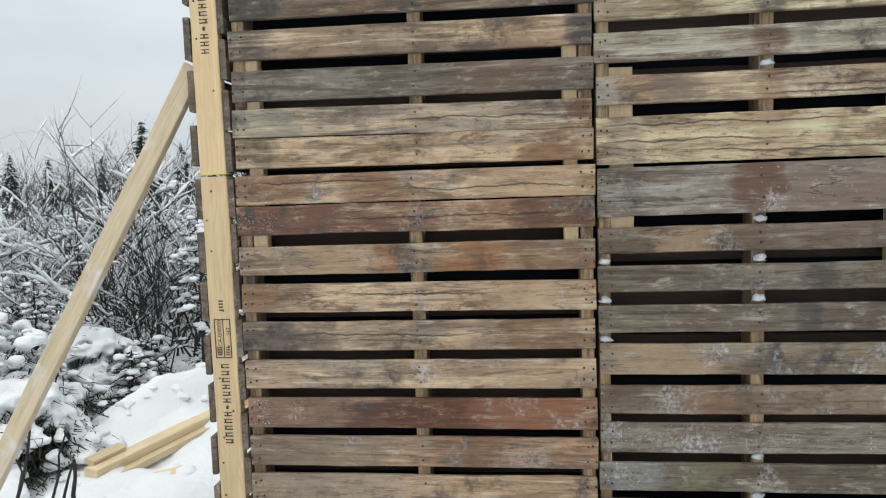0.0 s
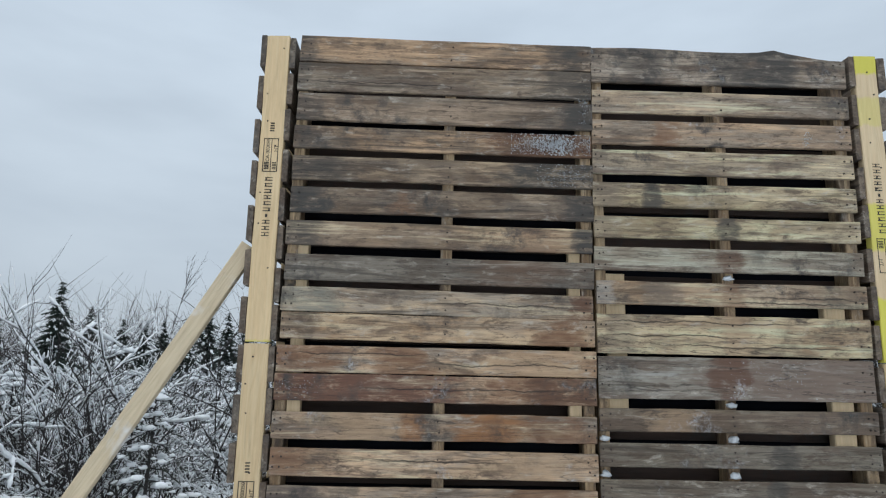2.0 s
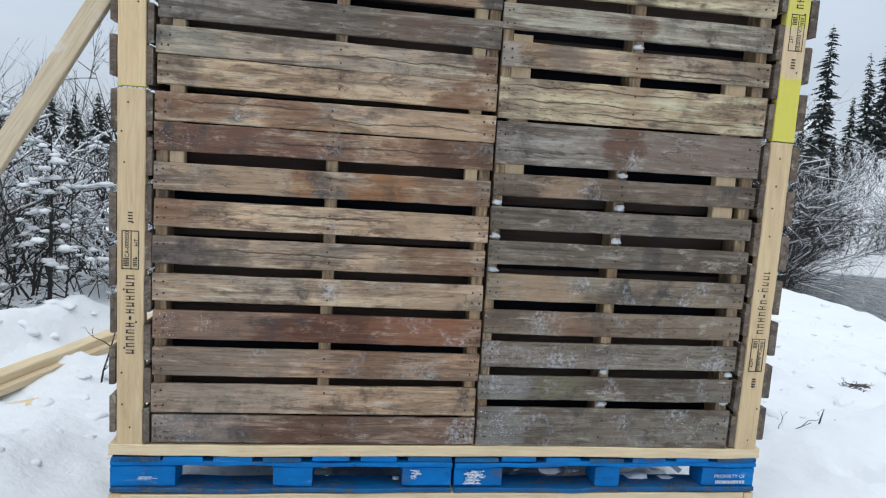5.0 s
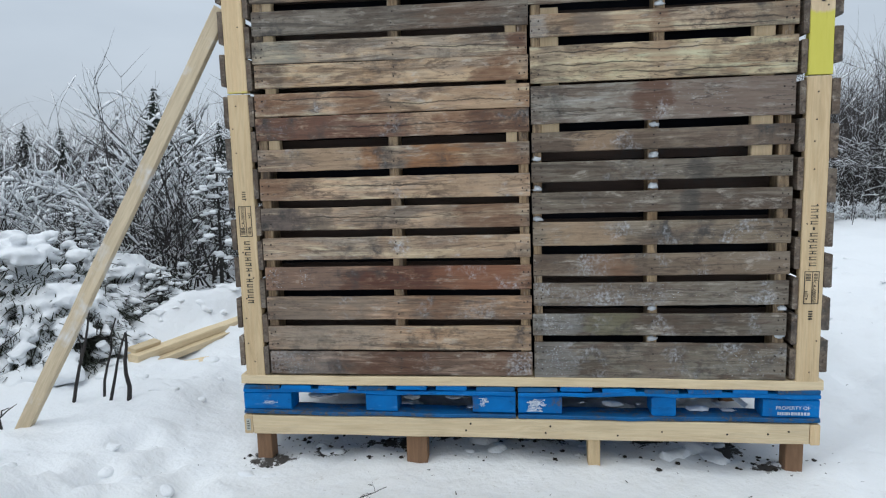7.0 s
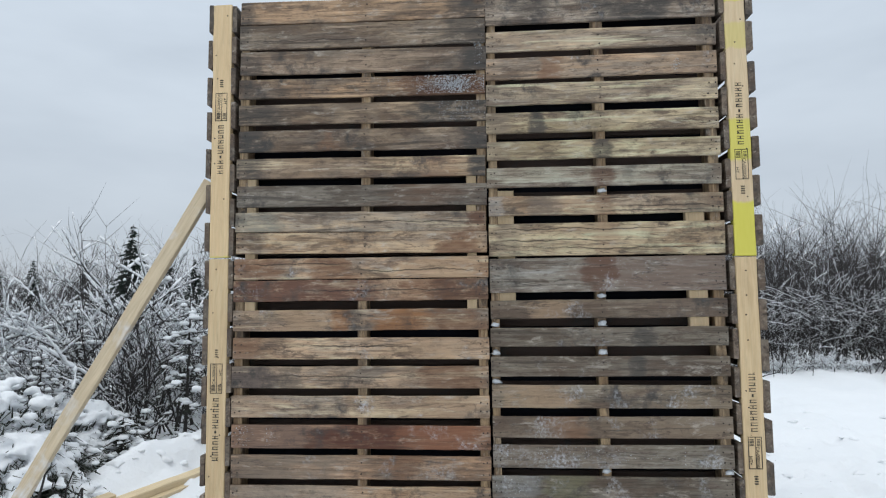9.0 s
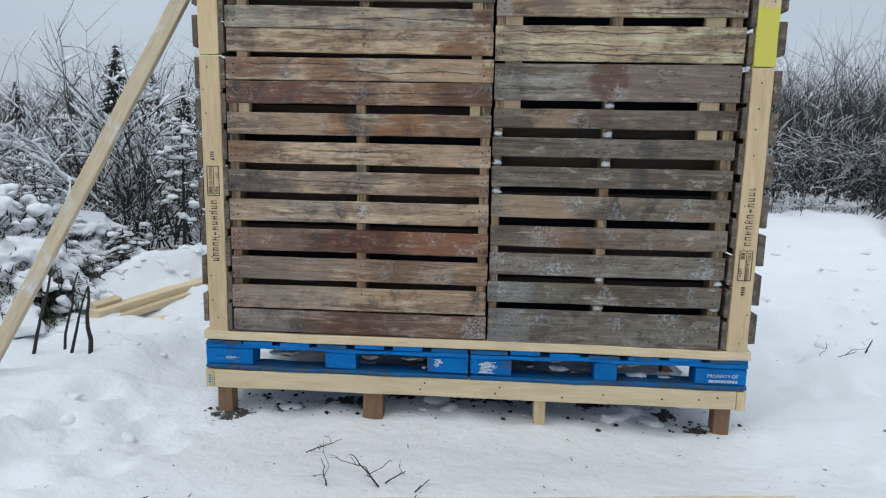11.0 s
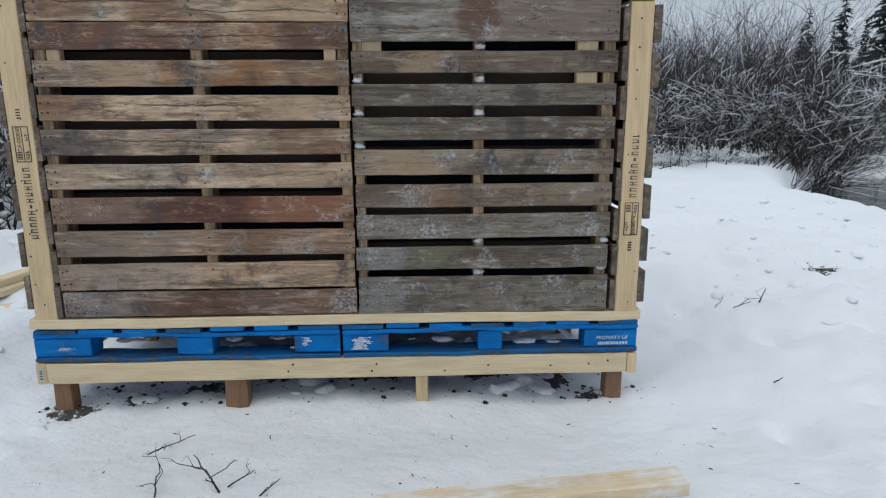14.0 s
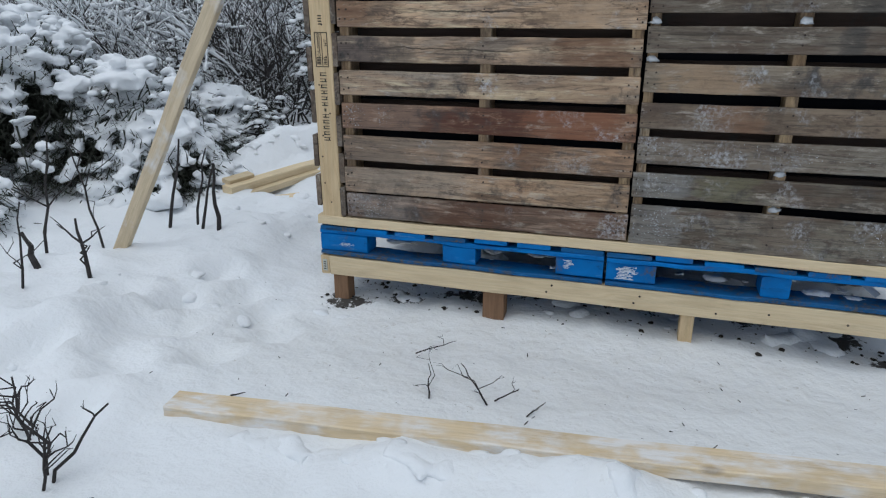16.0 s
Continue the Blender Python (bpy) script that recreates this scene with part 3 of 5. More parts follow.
# each slat: upper edge, lower edge, pale, dark, greyness, stains, mould, rime
UL = [(2.875, 2.768, TAN, DUSK, 0.35, ((0.52, 0.12, BLACK, 0.8), (-0.56, 0.06, BLACK, 0.6)), 0.3, 0),
      (2.763, 2.649, (0.37, 0.29, 0.205), DUSK, 0.5, ((0.50, 0.15, BLACK, 0.7), (-0.56, 0.05, BLACK, 0.6)), 0.4, 0),
      (2.636, 2.528, (0.29, 0.225, 0.165), DUSK, 0.4, ((0.54, 0.12, BLACK, 0.85), (-0.54, 0.07, BLACK, 0.5)), 0.4, 0),
      (2.506, 2.416, TAN, DUSK, 0.35, ((0.42, 0.26, UMBER, 0.85), (-0.48, 0.14, BLACK, 0.6)), 0.3, 0),
      (2.387, 2.293, (0.42, 0.325, 0.22), DUSK, 0.3, ((0.44, 0.22, BLACK, 0.85), (-0.47, 0.15, BLACK, 0.65)), 0.3, 0),
      (2.267, 2.168, (0.33, 0.26, 0.185), DUSK, 0.3, ((-0.52, 0.10, BLACK, 0.9), (0.53, 0.12, BLACK, 0.8), (-0.15, 0.05, BROWN, 0.5)), 0.5, 0),
      (2.136, 2.044, PALE, (0.30, 0.23, 0.16), 0.3, ((-0.52, 0.12, BLACK, 0.8), (0.55, 0.06, BLACK, 0.9), (0.35, 0.1, BROWN, 0.4)), 0.2, 0),
      (2.009, 1.913, (0.215, 0.195, 0.165), (0.16, 0.145, 0.125), 0.35, ((0.3, 0.2, BROWN, 0.3),), 0.35, 0),
      (1.888, 1.798, PALE, GREYW, 0.75, ((0.53, 0.06, UMBER, 0.8), (-0.46, 0.14, (0.2, 0.21, 0.18), 0.6)), 0.3, 0),
      (1.796, 1.701, PALE, TAN, 0.5, ((0.45, 0.09, BROWN, 0.8), (-0.50, 0.07, BLACK, 0.5)), 0.2, 0)]
LL = [(1.682, 1.588, PALE, TAN, 0.75, ((-0.45, 0.16, BROWN, 0.85), (-0.12, 0.12, BROWN, 0.7), (0.35, 0.2, TAN, 0.6)), 0.2, 0.2),
      (1.584, 1.490, PALE, BROWN, 0.3, ((-0.25, 0.40, (0.13, 0.062, 0.04), 0.92), (0.30, 0.12, BROWN, 0.7), (0.45, 0.14, UMBER, 0.8)), 0.4, 0.3),
      (1.452, 1.359, PALE, GREYW, 0.55, ((0.17, 0.13, RUST, 0.85), (-0.08, 0.05, RUST, 0.7), (-0.24, 0.12, TAN, 0.7), (0.45, 0.12, BROWN, 0.75)), 0.25, 0.2),
      (1.327, 1.233, PALE, (0.33, 0.25, 0.17), 0.65, ((-0.52, 0.09, BROWN, 0.6), (0.36, 0.16, TAN, 0.6)), 0.25, 0.1),
      (1.201, 1.105, PALE, GREYW, 0.55, ((-0.50, 0.13, (0.13, 0.10, 0.085), 0.85), (-0.30, 0.05, DUSK, 0.8), (0.41, 0.15, BROWN, 0.75)), 0.2, 0),
      (1.074, 0.979, PALE, GREYW, 0.75, ((0.44, 0.18, TAN, 0.5), (-0.5, 0.1, DUSK, 0.4)), 0.25, 0.1),
      (0.947, 0.846, (0.30, 0.19, 0.12), BROWN, 0.15, ((-0.35, 0.30, (0.17, 0.11, 0.08), 0.85), (0.02, 0.26, (0.085, 0.032, 0.018), 0.95), (0.34, 0.18, (0.20, 0.085, 0.045), 0.85)), 0.2, 0.3),
      (0.817, 0.716, TAN, DUSK, 0.4, ((-0.3, 0.3, (0.21, 0.165, 0.125), 0.7), (0.2, 0.1, BROWN, 0.6)), 0.25, 0.5),
      (0.686, 0.581, PALE, TAN, 0.6, ((-0.3, 0.3, GREYW, 0.6), (0.4, 0.2, TAN, 0.5)), 0.2, 0.1),
      (0.573, 0.471, (0.27, 0.205, 0.15), UMBER, 0.35, ((-0.42, 0.16, (0.24, 0.23, 0.215), 0.45), (0.02, 0.16, UMBER, 0.8), (0.45, 0.12, UMBER, 0.5)), 0.3, 0.6)]
UR = [(2.866, 2.724, GREYW, DUSK, 0.5, ((-0.30, 0.1, BLACK, 0.55), (0.05, 0.08, BLACK, 0.7), (0.22, 0.10, BLACK, 0.85)), 0.7, 0.1),
      (2.690, 2.597, PALE, GREYW, 0.55, ((0.40, 0.1, DUSK, 0.4),), 0.2, 0),
      (2.569, 2.471, TAN, GREYW, 0.5, ((-0.22, 0.06, BROWN, 0.7), (0.42, 0.08, DUSK, 0.4)), 0.15, 0.1),
      (2.448, 2.352, CREAM, GREYW, 0.35, ((-0.48, 0.06, DUSK, 0.5),), 0.35, 0),
      (2.316, 2.223, CREAM, (0.36, 0.31, 0.2), 0.25, ((-0.28, 0.04, BLACK, 0.8), (-0.45, 0.06, DUSK, 0.6)), 0.3, 0),
      (2.187, 2.104, CREAM, (0.36, 0.31, 0.2), 0.25, ((0.0, 0.04, BLACK, 0.7), (-0.47, 0.07, DUSK, 0.5)), 0.3, 0),
      (2.068, 1.980, (0.33, 0.325, 0.255), GREYW, 0.5, ((0.0, 0.05, UMBER, 0.7),), 0.25, 0),
      (1.942, 1.856, PALE, TAN, 0.45, ((-0.26, 0.08, DUSK, 0.8), (0.0, 0.05, BROWN, 0.6), (0.36, 0.15, DUSK, 0.6), (-0.48, 0.05, (0.36, 0.36, 0.34), 0.5)), 0.4, 0),
      (1.819, 1.677, CREAM, PALE, 0.25, ((0.01, 0.05, TAN, 0.6), (-0.42, 0.06, DUSK, 0.5)), 0.15, 0)]
LR = [(1.668, 1.519, (0.36, 0.355, 0.33), GREYW, 0.9, ((0.25, 0.33, (0.17, 0.125, 0.098), 0.95), (-0.03, 0.06, UMBER, 0.7)), 0.3, 0.3),
      (1.485, 1.405, (0.26, 0.205, 0.15), DUSK, 0.4, ((0.3, 0.2, (0.16, 0.115, 0.085), 0.6), (-0.25, 0.1, TAN, 0.5)), 0.4, 0.5),
      (1.366, 1.285, (0.235, 0.21, 0.17), DUSK, 0.4, ((0.15, 0.06, BLACK, 0.7),), 0.2, 0.2),
      (1.242, 1.157, (0.235, 0.205, 0.165), DUSK, 0.35, ((0.12, 0.05, BLACK, 0.7),), 0.2, 0.2),
      (1.121, 1.024, (0.275, 0.225, 0.165), GREYW, 0.35, ((-0.30, 0.15, TAN, 0.5),), 0.25, 0.45),
      (0.988, 0.898, (0.27, 0.21, 0.155), GREYW, 0.4, ((-0.2, 0.1, BROWN, 0.6),), 0.4, 0.6),
      (0.869, 0.773, (0.29, 0.27, 0.23), DUSK, 0.6, ((-0.2, 0.3, DUSK, 0.5),), 0.5, 0.75),
      (0.738, 0.647, (0.215, 0.205, 0.17), DUSK, 0.4, ((-0.40, 0.1, (0.25, 0.25, 0.245), 0.45), (-0.18, 0.1, (0.15, 0.14, 0.08), 0.6)), 0.4, 0.5),
      (0.615, 0.463, (0.255, 0.245, 0.21), GREYW, 0.5, ((-0.42, 0.1, (0.25, 0.25, 0.245), 0.45), (0.02, 0.08, DUSK, 0.6)), 0.6, 0.6)]


def fallen_edge(u):
    """The broken upper edge of the topmost board."""
    return (0, 0.004 * math.sin(u * 9) - 0.030 * step(0.70, 0.96, u) + 0.010 * math.exp(-((u - 0.72) / 0.04) ** 2))


def wall_pallet(rows, x0, x1, posts, label, lows, seed, turn=0.0, tone=(1.15, 1.05, 0.98), splits={}):
    """A pallet on edge: slats in front, three stringers, slats behind, nails and rime."""
    p = base("pallet", ((x0 + x1) / 2, 0, rows[-1][1]), label=label, category="pallet", group=G4)
    cx, z0 = p.location.x, p.location.z
    p.rotation_euler = (0, radians(turn), 0)
    rng = random.Random(seed)
    heads = []
    for i, (hi, lo, pale, dark, grey, stains, soot, rime) in enumerate(rows):
        pale, dark = tuple(t * c for t, c in zip(tone, pale)), tuple(t * c for t, c in zip(tone, dark))
        m = board_wood("slat_wood", pale, dark, "x", grey, stains, soot, rime, cracks=0.6 if hi - lo < 0.13 else 0.8, splits=splits.get(i, ()))
        dx = rng.uniform(-0.004, 0.004)
        ob = timber("slat", (x1 - x0 - 0.004, 0.017, hi - lo), (dx, 0.0085 + rng.uniform(0, 0.003), (hi + lo) / 2 - z0), m, p, seed=seed + i, wob=0.0018,
                    shape=fallen_edge if lows and i == 0 else None, rings=18)
        ob.rotation_euler = (0, radians(rng.uniform(-0.12, 0.12)), 0)
        for k, (a, b) in enumerate(posts):
            mid = (a + b) / 2 - cx
            for f in (0.28, 0.72):
                for d in ((-0.012, 0.014) if k != 1 else (0.0,)):
                    heads.append((mid + d + rng.uniform(-0.006, 0.006), lo + (hi - lo) * (f + rng.uniform(-0.06, 0.06)) - z0))
    top, bottom = rows[0][0], rows[-1][1]
    for a, b in posts:
        timber("stringer", (b - a, 0.088, top - bottom - 0.03), ((a + b) / 2 - cx, 0.064, (top + bottom) / 2 - z0 - 0.008), stringer_wood, p, seed=seed + 40)
    # back slats, coloured near black so that the gaps look shaded
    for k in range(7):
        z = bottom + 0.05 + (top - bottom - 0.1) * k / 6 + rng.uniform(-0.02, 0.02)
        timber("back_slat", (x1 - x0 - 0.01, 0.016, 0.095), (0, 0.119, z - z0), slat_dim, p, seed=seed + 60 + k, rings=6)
    bm = bmesh.new()
    dots(bm, heads, 0.0034, 0.0, 0.0015)
    tagged(part("nail_heads", bm, iron, p, "rusty dark nail heads"), kind="stuff")
    return p


wall_pallet(UL, 0.146, 1.284, ((0.149, 0.190), (0.716, 0.758), (1.240, 1.281)), "grey-brown weathered pallet on edge, darkened at its ends", False, 11, 0.55, (1.12, 1.06, 1.0), {1: ((-0.02, -0.6, 0.1),), 8: ((0.0, -0.1, 0.6),)})
wall_pallet(LL, 0.138, 1.287, ((0.142, 0.182), (0.704, 0.746), (1.243, 1.283)), "tan pallet on edge with rust-brown stains and frost", False, 23, tone=(1.19, 1.08, 1.04), splits={0: ((-0.01, -0.1, 0.6), (0.02, -0.6, 0.0)), 1: ((0.0, -0.3, 0.5),), 4: ((0.005, -0.45, 0.25),), 3: ((0.01, -0.3, 0.3),)})
wall_pallet(UR, 1.289, 2.300, ((1.295, 1.333), (1.770, 1.812), (2.248, 2.292)), "pale yellowish pallet on edge with a broken upper board", True, 37, tone=(1.22, 1.18, 1.15), splits={7: ((-0.01, 0.0, 0.55), (-0.03, -0.1, 0.5)), 8: ((0.045, -0.55, 0.3), (-0.005, -0.55, 0.1), (-0.04, -0.3, 0.5))})
wall_pallet(LR, 1.293, 2.300, ((1.299, 1.333), (1.756, 1.796), (2.250, 2.293)), "frosted grey-brown pallet on edge with wide end boards", False, 53, tone=(0.82, 0.79, 0.745))

for n, (x, w2, z, h) in enumerate(((0.209, 0.048, 1.74, 0.64), (1.216, 0.044, 1.74, 0.64), (1.370, 0.072, 1.72, 0.50), (2.186, 0.080, 1.60, 0.56))):
    c = base("cleat", (x, 0.042, z), label="short piece of fresh yellow pine that joins two pallets", category="wood piece", group="cleats between the pallets")
    timber("body", (w2, 0.038, h), (0, 0, 0), cleat_wood, c, seed=n)

# added sheet close behind the slats; its black stands in for the dark interior
sheet = base("sheet", (1.22, 0.135, 0.47), label="black sheet added behind the pallet wall to darken its gaps", category="sheeting")
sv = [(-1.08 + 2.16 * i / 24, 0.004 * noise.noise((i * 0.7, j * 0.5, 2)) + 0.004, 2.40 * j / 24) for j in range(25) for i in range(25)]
linked("body", sv, [(j * 25 + i, j * 25 + i + 1, j * 25 + i + 26, j * 25 + i + 25) for j in range(24) for i in range(24)], gap_shade, sheet, smooth=True)


def stamps(up, x, z, sign):
    """Stencilled marks on an upright, read upwards (sign 1) or downwards (-1). The brand is drawn as plain bars."""
    bm = bmesh.new()
    rng = random.Random(int(z * 100))
    for k in range(12):
        c = z + sign * (-0.29 + 0.0235 * k)
        if k == 5:
            block(bm, x - 0.004, x + 0.004, -0.0012, 0, c - 0.006, c + 0.006)
            continue
        block(bm, x - 0.014, x + 0.014, -0.0012, 0, c - 0.0070, c - 0.0036)
        block(bm, x - 0.014, x + 0.014, -0.0012, 0, c + 0.0040, c + 0.0066)
        u = x + rng.choice((-0.010, -0.001, 0.009))
        block(bm, u - 0.0022, u + 0.0022, -0.0012, 0, c - 0.0034, c + 0.0038)
    tagged(part("brand_mark", bm, ink, up, "row of dark stencilled bars"), kind="stuff")
    bm = bmesh.new()
    a, b, l, r = z - 0.004, z + 0.128, x - 0.028, x + 0.028
    if sign < 0:
        a, b = z - 0.128, z + 0.004
    for q in ((l, r, a, a + 0.003), (l, r, b - 0.003, b), (l, l + 0.003, a, b), (r - 0.003, r, a, b), (x + 0.001, x + 0.0035, a, b)):
        block(bm, q[0], q[1], -0.0012, 0, q[2], q[3])
    for k in range(5):
        c = z + sign * (0.008 + 0.006 * k)
        block(bm, x - 0.022, x - 0.004, -0.0012, 0, c - 0.0018, c + 0.0018)
        block(bm, x + 0.008, x + 0.022, -0.0012, 0, c - 0.0014, c + 0.0014)
    for k in range(4):
        c = z + sign * (0.158 + 0.010 * k)
        block(bm, x - 0.008, x + 0.008, -0.0012, 0, c - 0.0024, c + 0.0024)
    part("stamp_frame", bm, ink, up, "dark stamped frame with bars")
    for text, size, dx, dz in (("CA-000050", 0.019, -0.010 * sign, 0.080), ("HT", 0.020, 0.020 * sign, 0.088)):
        cu = bpy.data.curves.new("lettering", "FONT")
        cu.body, cu.size, cu.align_x, cu.align_y, cu.extrude = text, size, "CENTER", "CENTER", 0.0004
        cu.materials.append(ink)
        tx = new("lettering", cu)
        tx.parent = up
        tx.location = (x + dx, -0.0008, z + sign * dz)
        tx.rotation_euler = (radians(90), radians(-90 * sign), 0)


def side_pallet(x0, inner, z0, z1, wood, label, mark, seed):
    """A pallet on edge in a side wall: three stringers, the foremost with stamps, boards on both faces."""
    p = base("pallet", (x0 + 0.07, 0, z0), label=label, category="pallet", group="pallets of the side walls")
    lo_x, hi_x = x0 + 0.025, x0 + 0.113
    cx = p.location.x
    mid = (lo_x + hi_x) / 2 - cx
    front = None
    for k, y in enumerate((0.019, 0.508, 0.997)):
        st = timber("stringer", (hi_x - lo_x, 0.038, z1 - z0), (mid, y, (z1 - z0) / 2), wood if k == 0 else new_pine, p, "fresh yellow pine stringer with stencilled marks" if k == 0 else "", seed=seed + k, wob=0.0018)
        front = front or st
    holder = new("marks")
    holder.parent = p
    holder.location = (mid, 0.0005, 0)
    bm = bmesh.new()
    rng = random.Random(seed)
    spots = [(rng.uniform(-0.03, 0.03), 0.05 + (z1 - z0 - 0.1) * (k + rng.uniform(-0.2, 0.2)) / 11) for k in range(12)]
    dots(bm, spots, 0.0035, 0.0, 0.001)
    tagged(part("nail_heads", bm, iron, holder, "dark nail heads"), kind="stuff")
    stamps(holder, 0.0, mark[0] - z0, mark[1])
    n = 8
    for face, xs in ((0, x0 + 0.012), (1, x0 + (0.128 if inner else 0.124))):
        outer = (face == 0) != inner
        pitch = (z1 - z0) / 7
        for k in range(7 if outer else 8):
            h = 0.132 if outer else 0.125
            pit = pitch if outer else (z1 - z0 - 0.13) / 7
            z = (z1 - z0) - 0.068 - pit * k + rng.uniform(-0.008, 0.008)
            timber("slat", (0.030 if outer and inner else 0.021, 1.02, h), (xs - cx, 0.512 + rng.uniform(-0.004, 0.006), max(z, 0.07)), slat_side, p, seed=seed + 10 + k + 9 * face, rings=6)
    return p


side_pallet(0.002, False, 1.692, 2.874, new_pine_marked, "pallet on edge with a fresh pine upright and a yellow line", (2.326, 1), 71)
side_pallet(0.0, False, 0.462, 1.685, new_pine, "pallet on edge with a fresh pine upright and dark stamps", (1.088, 1), 83)
side_pallet(2.314, True, 1.665, 2.862, new_pine_painted, "pallet on edge, its upright sprayed yellow in places", (2.121, -1), 97)
side_pallet(2.314, True, 0.460, 1.659, new_pine, "pallet on edge with a pine upright and faint stamps", (0.905, -1), 101)

# unseen back wall, added down to the ground to keep light out from behind
backwall = base("back_wall", (1.22, 1.0, 0.47), label="unseen plywood back wall and roof added to keep light out of the shed", category="wall", kind="structure")
timber("panel", (2.42, 0.018, 2.90), (0, 0.03, 0.93), plywood, backwall, rings=4)

# unseen ceiling, added to block the sky and darken the interior
timber("roof_panel", (2.16, 0.88, 0.018), (0, -0.43, 2.385), plywood, backwall, rings=4)

sill = base("sill", (1.2225, 0.0, 0.444), label="flat fresh pine plank under the pallet walls", category="plank")
timber("body", (2.445, 0.1, 0.040), (0, 0.048, 0), new_pine_x, sill, seed=3, wob=0.003)
floor_sheet = base("floor_board", (1.22, 0.57, 0.435), label="sheet of plywood that lies on the blue pallets", category="plywood")
timber("body", (2.43, 0.92, 0.018), (0, 0, 0.012), plywood, floor_sheet, rings=4)


def blue_pallet(x0, blocks, seed, white):
    p = base("blue_pallet", (x0, 0, 0.283), label="blue-painted block pallet with worn edges and snow inside", category="pallet", group="blue pallets under the shed")
    L, rng = 1.212, random.Random(seed)
    for k, y in enumerate((0.055, 0.51, 0.965)):
        timber("bottom_board", (L, 0.11 if k != 1 else 0.13, 0.017), (L / 2, y, 0.0085), blue_worn, p, seed=seed + k, wob=0.004)
        for a, b in blocks:
            timber("block", (b - a, 0.10 if k != 1 else 0.14, 0.080), ((a + b) / 2, y + 0.006, 0.058), blue_paint, p, seed=seed + 7, chamfer=0.006, rings=4)
        timber("stringer_board", (L, 0.105, 0.018), (L / 2, y, 0.108), blue_paint, p, seed=seed + 20 + k, wob=0.006)
    x = 0.0
    for k in range(7):
        wdt = 0.165 if k in (0, 6) else 0.135
        x = 0.003 + (L - 0.17) * k / 6
        timber("deck_board", (wdt, 1.0 + rng.uniform(-0.006, 0.004), 0.018), (x + wdt / 2, 0.502, 0.127), blue_paint if k % 3 else blue_worn, p, seed=seed + 30 + k, wob=0.004)
    for a, b, c, d, kind in white:
        bm = bmesh.new()
        if kind == "swipe":
            for i in range(9):
                x, h = a + (b - a) * rng.uniform(0, 0.35), (d - c) / 9
                e = b - (b - a) * rng.uniform(0, 0.4)
                n = 7
                low = [bm.verts.new((x + (e - x) * q / n, 0.0042, c + h * i + rng.uniform(0, 0.4) * h)) for q in range(n + 1)]
                top = [bm.verts.new((x + (e - x) * q / n, 0.0042, c + h * i + h * rng.uniform(0.55, 1.2))) for q in range(n + 1)]
                for q in range(n):
                    if rng.random() < 0.85:
                        bm.faces.new((low[q], low[q + 1], top[q + 1], top[q]))
        else:
            x = a
            while x < b:
                w = rng.uniform(0.004, 0.009)
                block(bm, x, x + w, 0.0040, 0.0065, c, d)
                x += w + rng.uniform(0.002, 0.004)
        part("paint_mark", bm, white_mark, p, "worn white paint on the blue block")
    return p


blue_pallet(0.002, ((0.0, 0.218), (0.558, 0.698), (1.028, 1.212)), 5, ((1.055, 1.10, 0.050, 0.088, "swipe"), (0.08, 0.16, 0.048, 0.062, "swipe")))
right_pallet = blue_pallet(1.226, ((0.0, 0.184), (0.554, 0.654), (0.994, 1.212)), 9, ((0.03, 0.125, 0.030, 0.085, "swipe"), (1.05, 1.165, 0.032, 0.044, "bars")))
words = bpy.data.curves.new("lettering", "FONT")
words.body, words.size, words.align_x, words.align_y, words.extrude = "PROPERTY OF", 0.021, "CENTER", "CENTER", 0.0004
words.materials.append(white_mark)
lettering = new("lettering", words)
lettering.parent = right_pallet
lettering.location = (1.108, 0.0035, 0.062)
lettering.rotation_euler = (radians(90), 0, 0)

vs, fs = [], []
rng = random.Random(4)
for k in range(70):
    x = rng.choice((rng.uniform(0.25, 0.54), rng.uniform(0.72, 1.02), rng.uniform(1.43, 1.76), rng.uniform(1.90, 2.21)))
    r = rng.uniform(0.012, 0.04)
    blob(vs, fs, (x, rng.uniform(0.06, 0.6), 0.299), (r * 1.3, r, r * rng.uniform(0.12, 0.5)), k, 0.8)
merged(tagged(linked("snow_heap", vs, fs, snow, smooth=True), "snow blown into the blue pallets", "snow", kind="stuff"), 0.008)
vs, fs = [], []
blob(vs, fs, (0.33, 0.10, 0.385), (0.075, 0.05, 0.022), 3, 0.6)
tagged(linked("snow_lump", vs, fs, snow, smooth=True), "lump of snow in the opening of the pallet", "snow")

laid_lath = base("lath", (2.13, 0.14, 0.355), label="pale lath leaning inside the blue pallet", category="wood piece")
lath = timber("body", (0.17, 0.012, 0.022), (0, 0, 0), white_mark, laid_lath, rings=4)
lath.rotation_euler = (0, radians(38), 0)

beam = base("beam", (1.22, 0.019, 0.236), label="long fresh pine beam with nail heads under the pallets", category="beam")
timber("body", (2.36, 0.038, 0.086), (0, 0, 0), new_pine_x, beam, seed=8, wob=0.002)
bm = bmesh.new()
dots(bm, [(x, z) for x, z in ((-1.08, 0.022), (-1.07, -0.002), (-1.09, -0.02), (-0.86, 0.018), (-0.72, 0.008), (-0.2, 0.02), (-0.22, -0.01), (0.12, -0.015), (0.14, 0.015), (0.6, 0.0), (0.86, -0.006), (1.02, -0.002), (1.1, 0.01), (0.42, -0.02))], 0.0045, -0.019, 0.001)
tagged(part("nail_heads", bm, iron, beam, "dark nail heads"), kind="stuff")
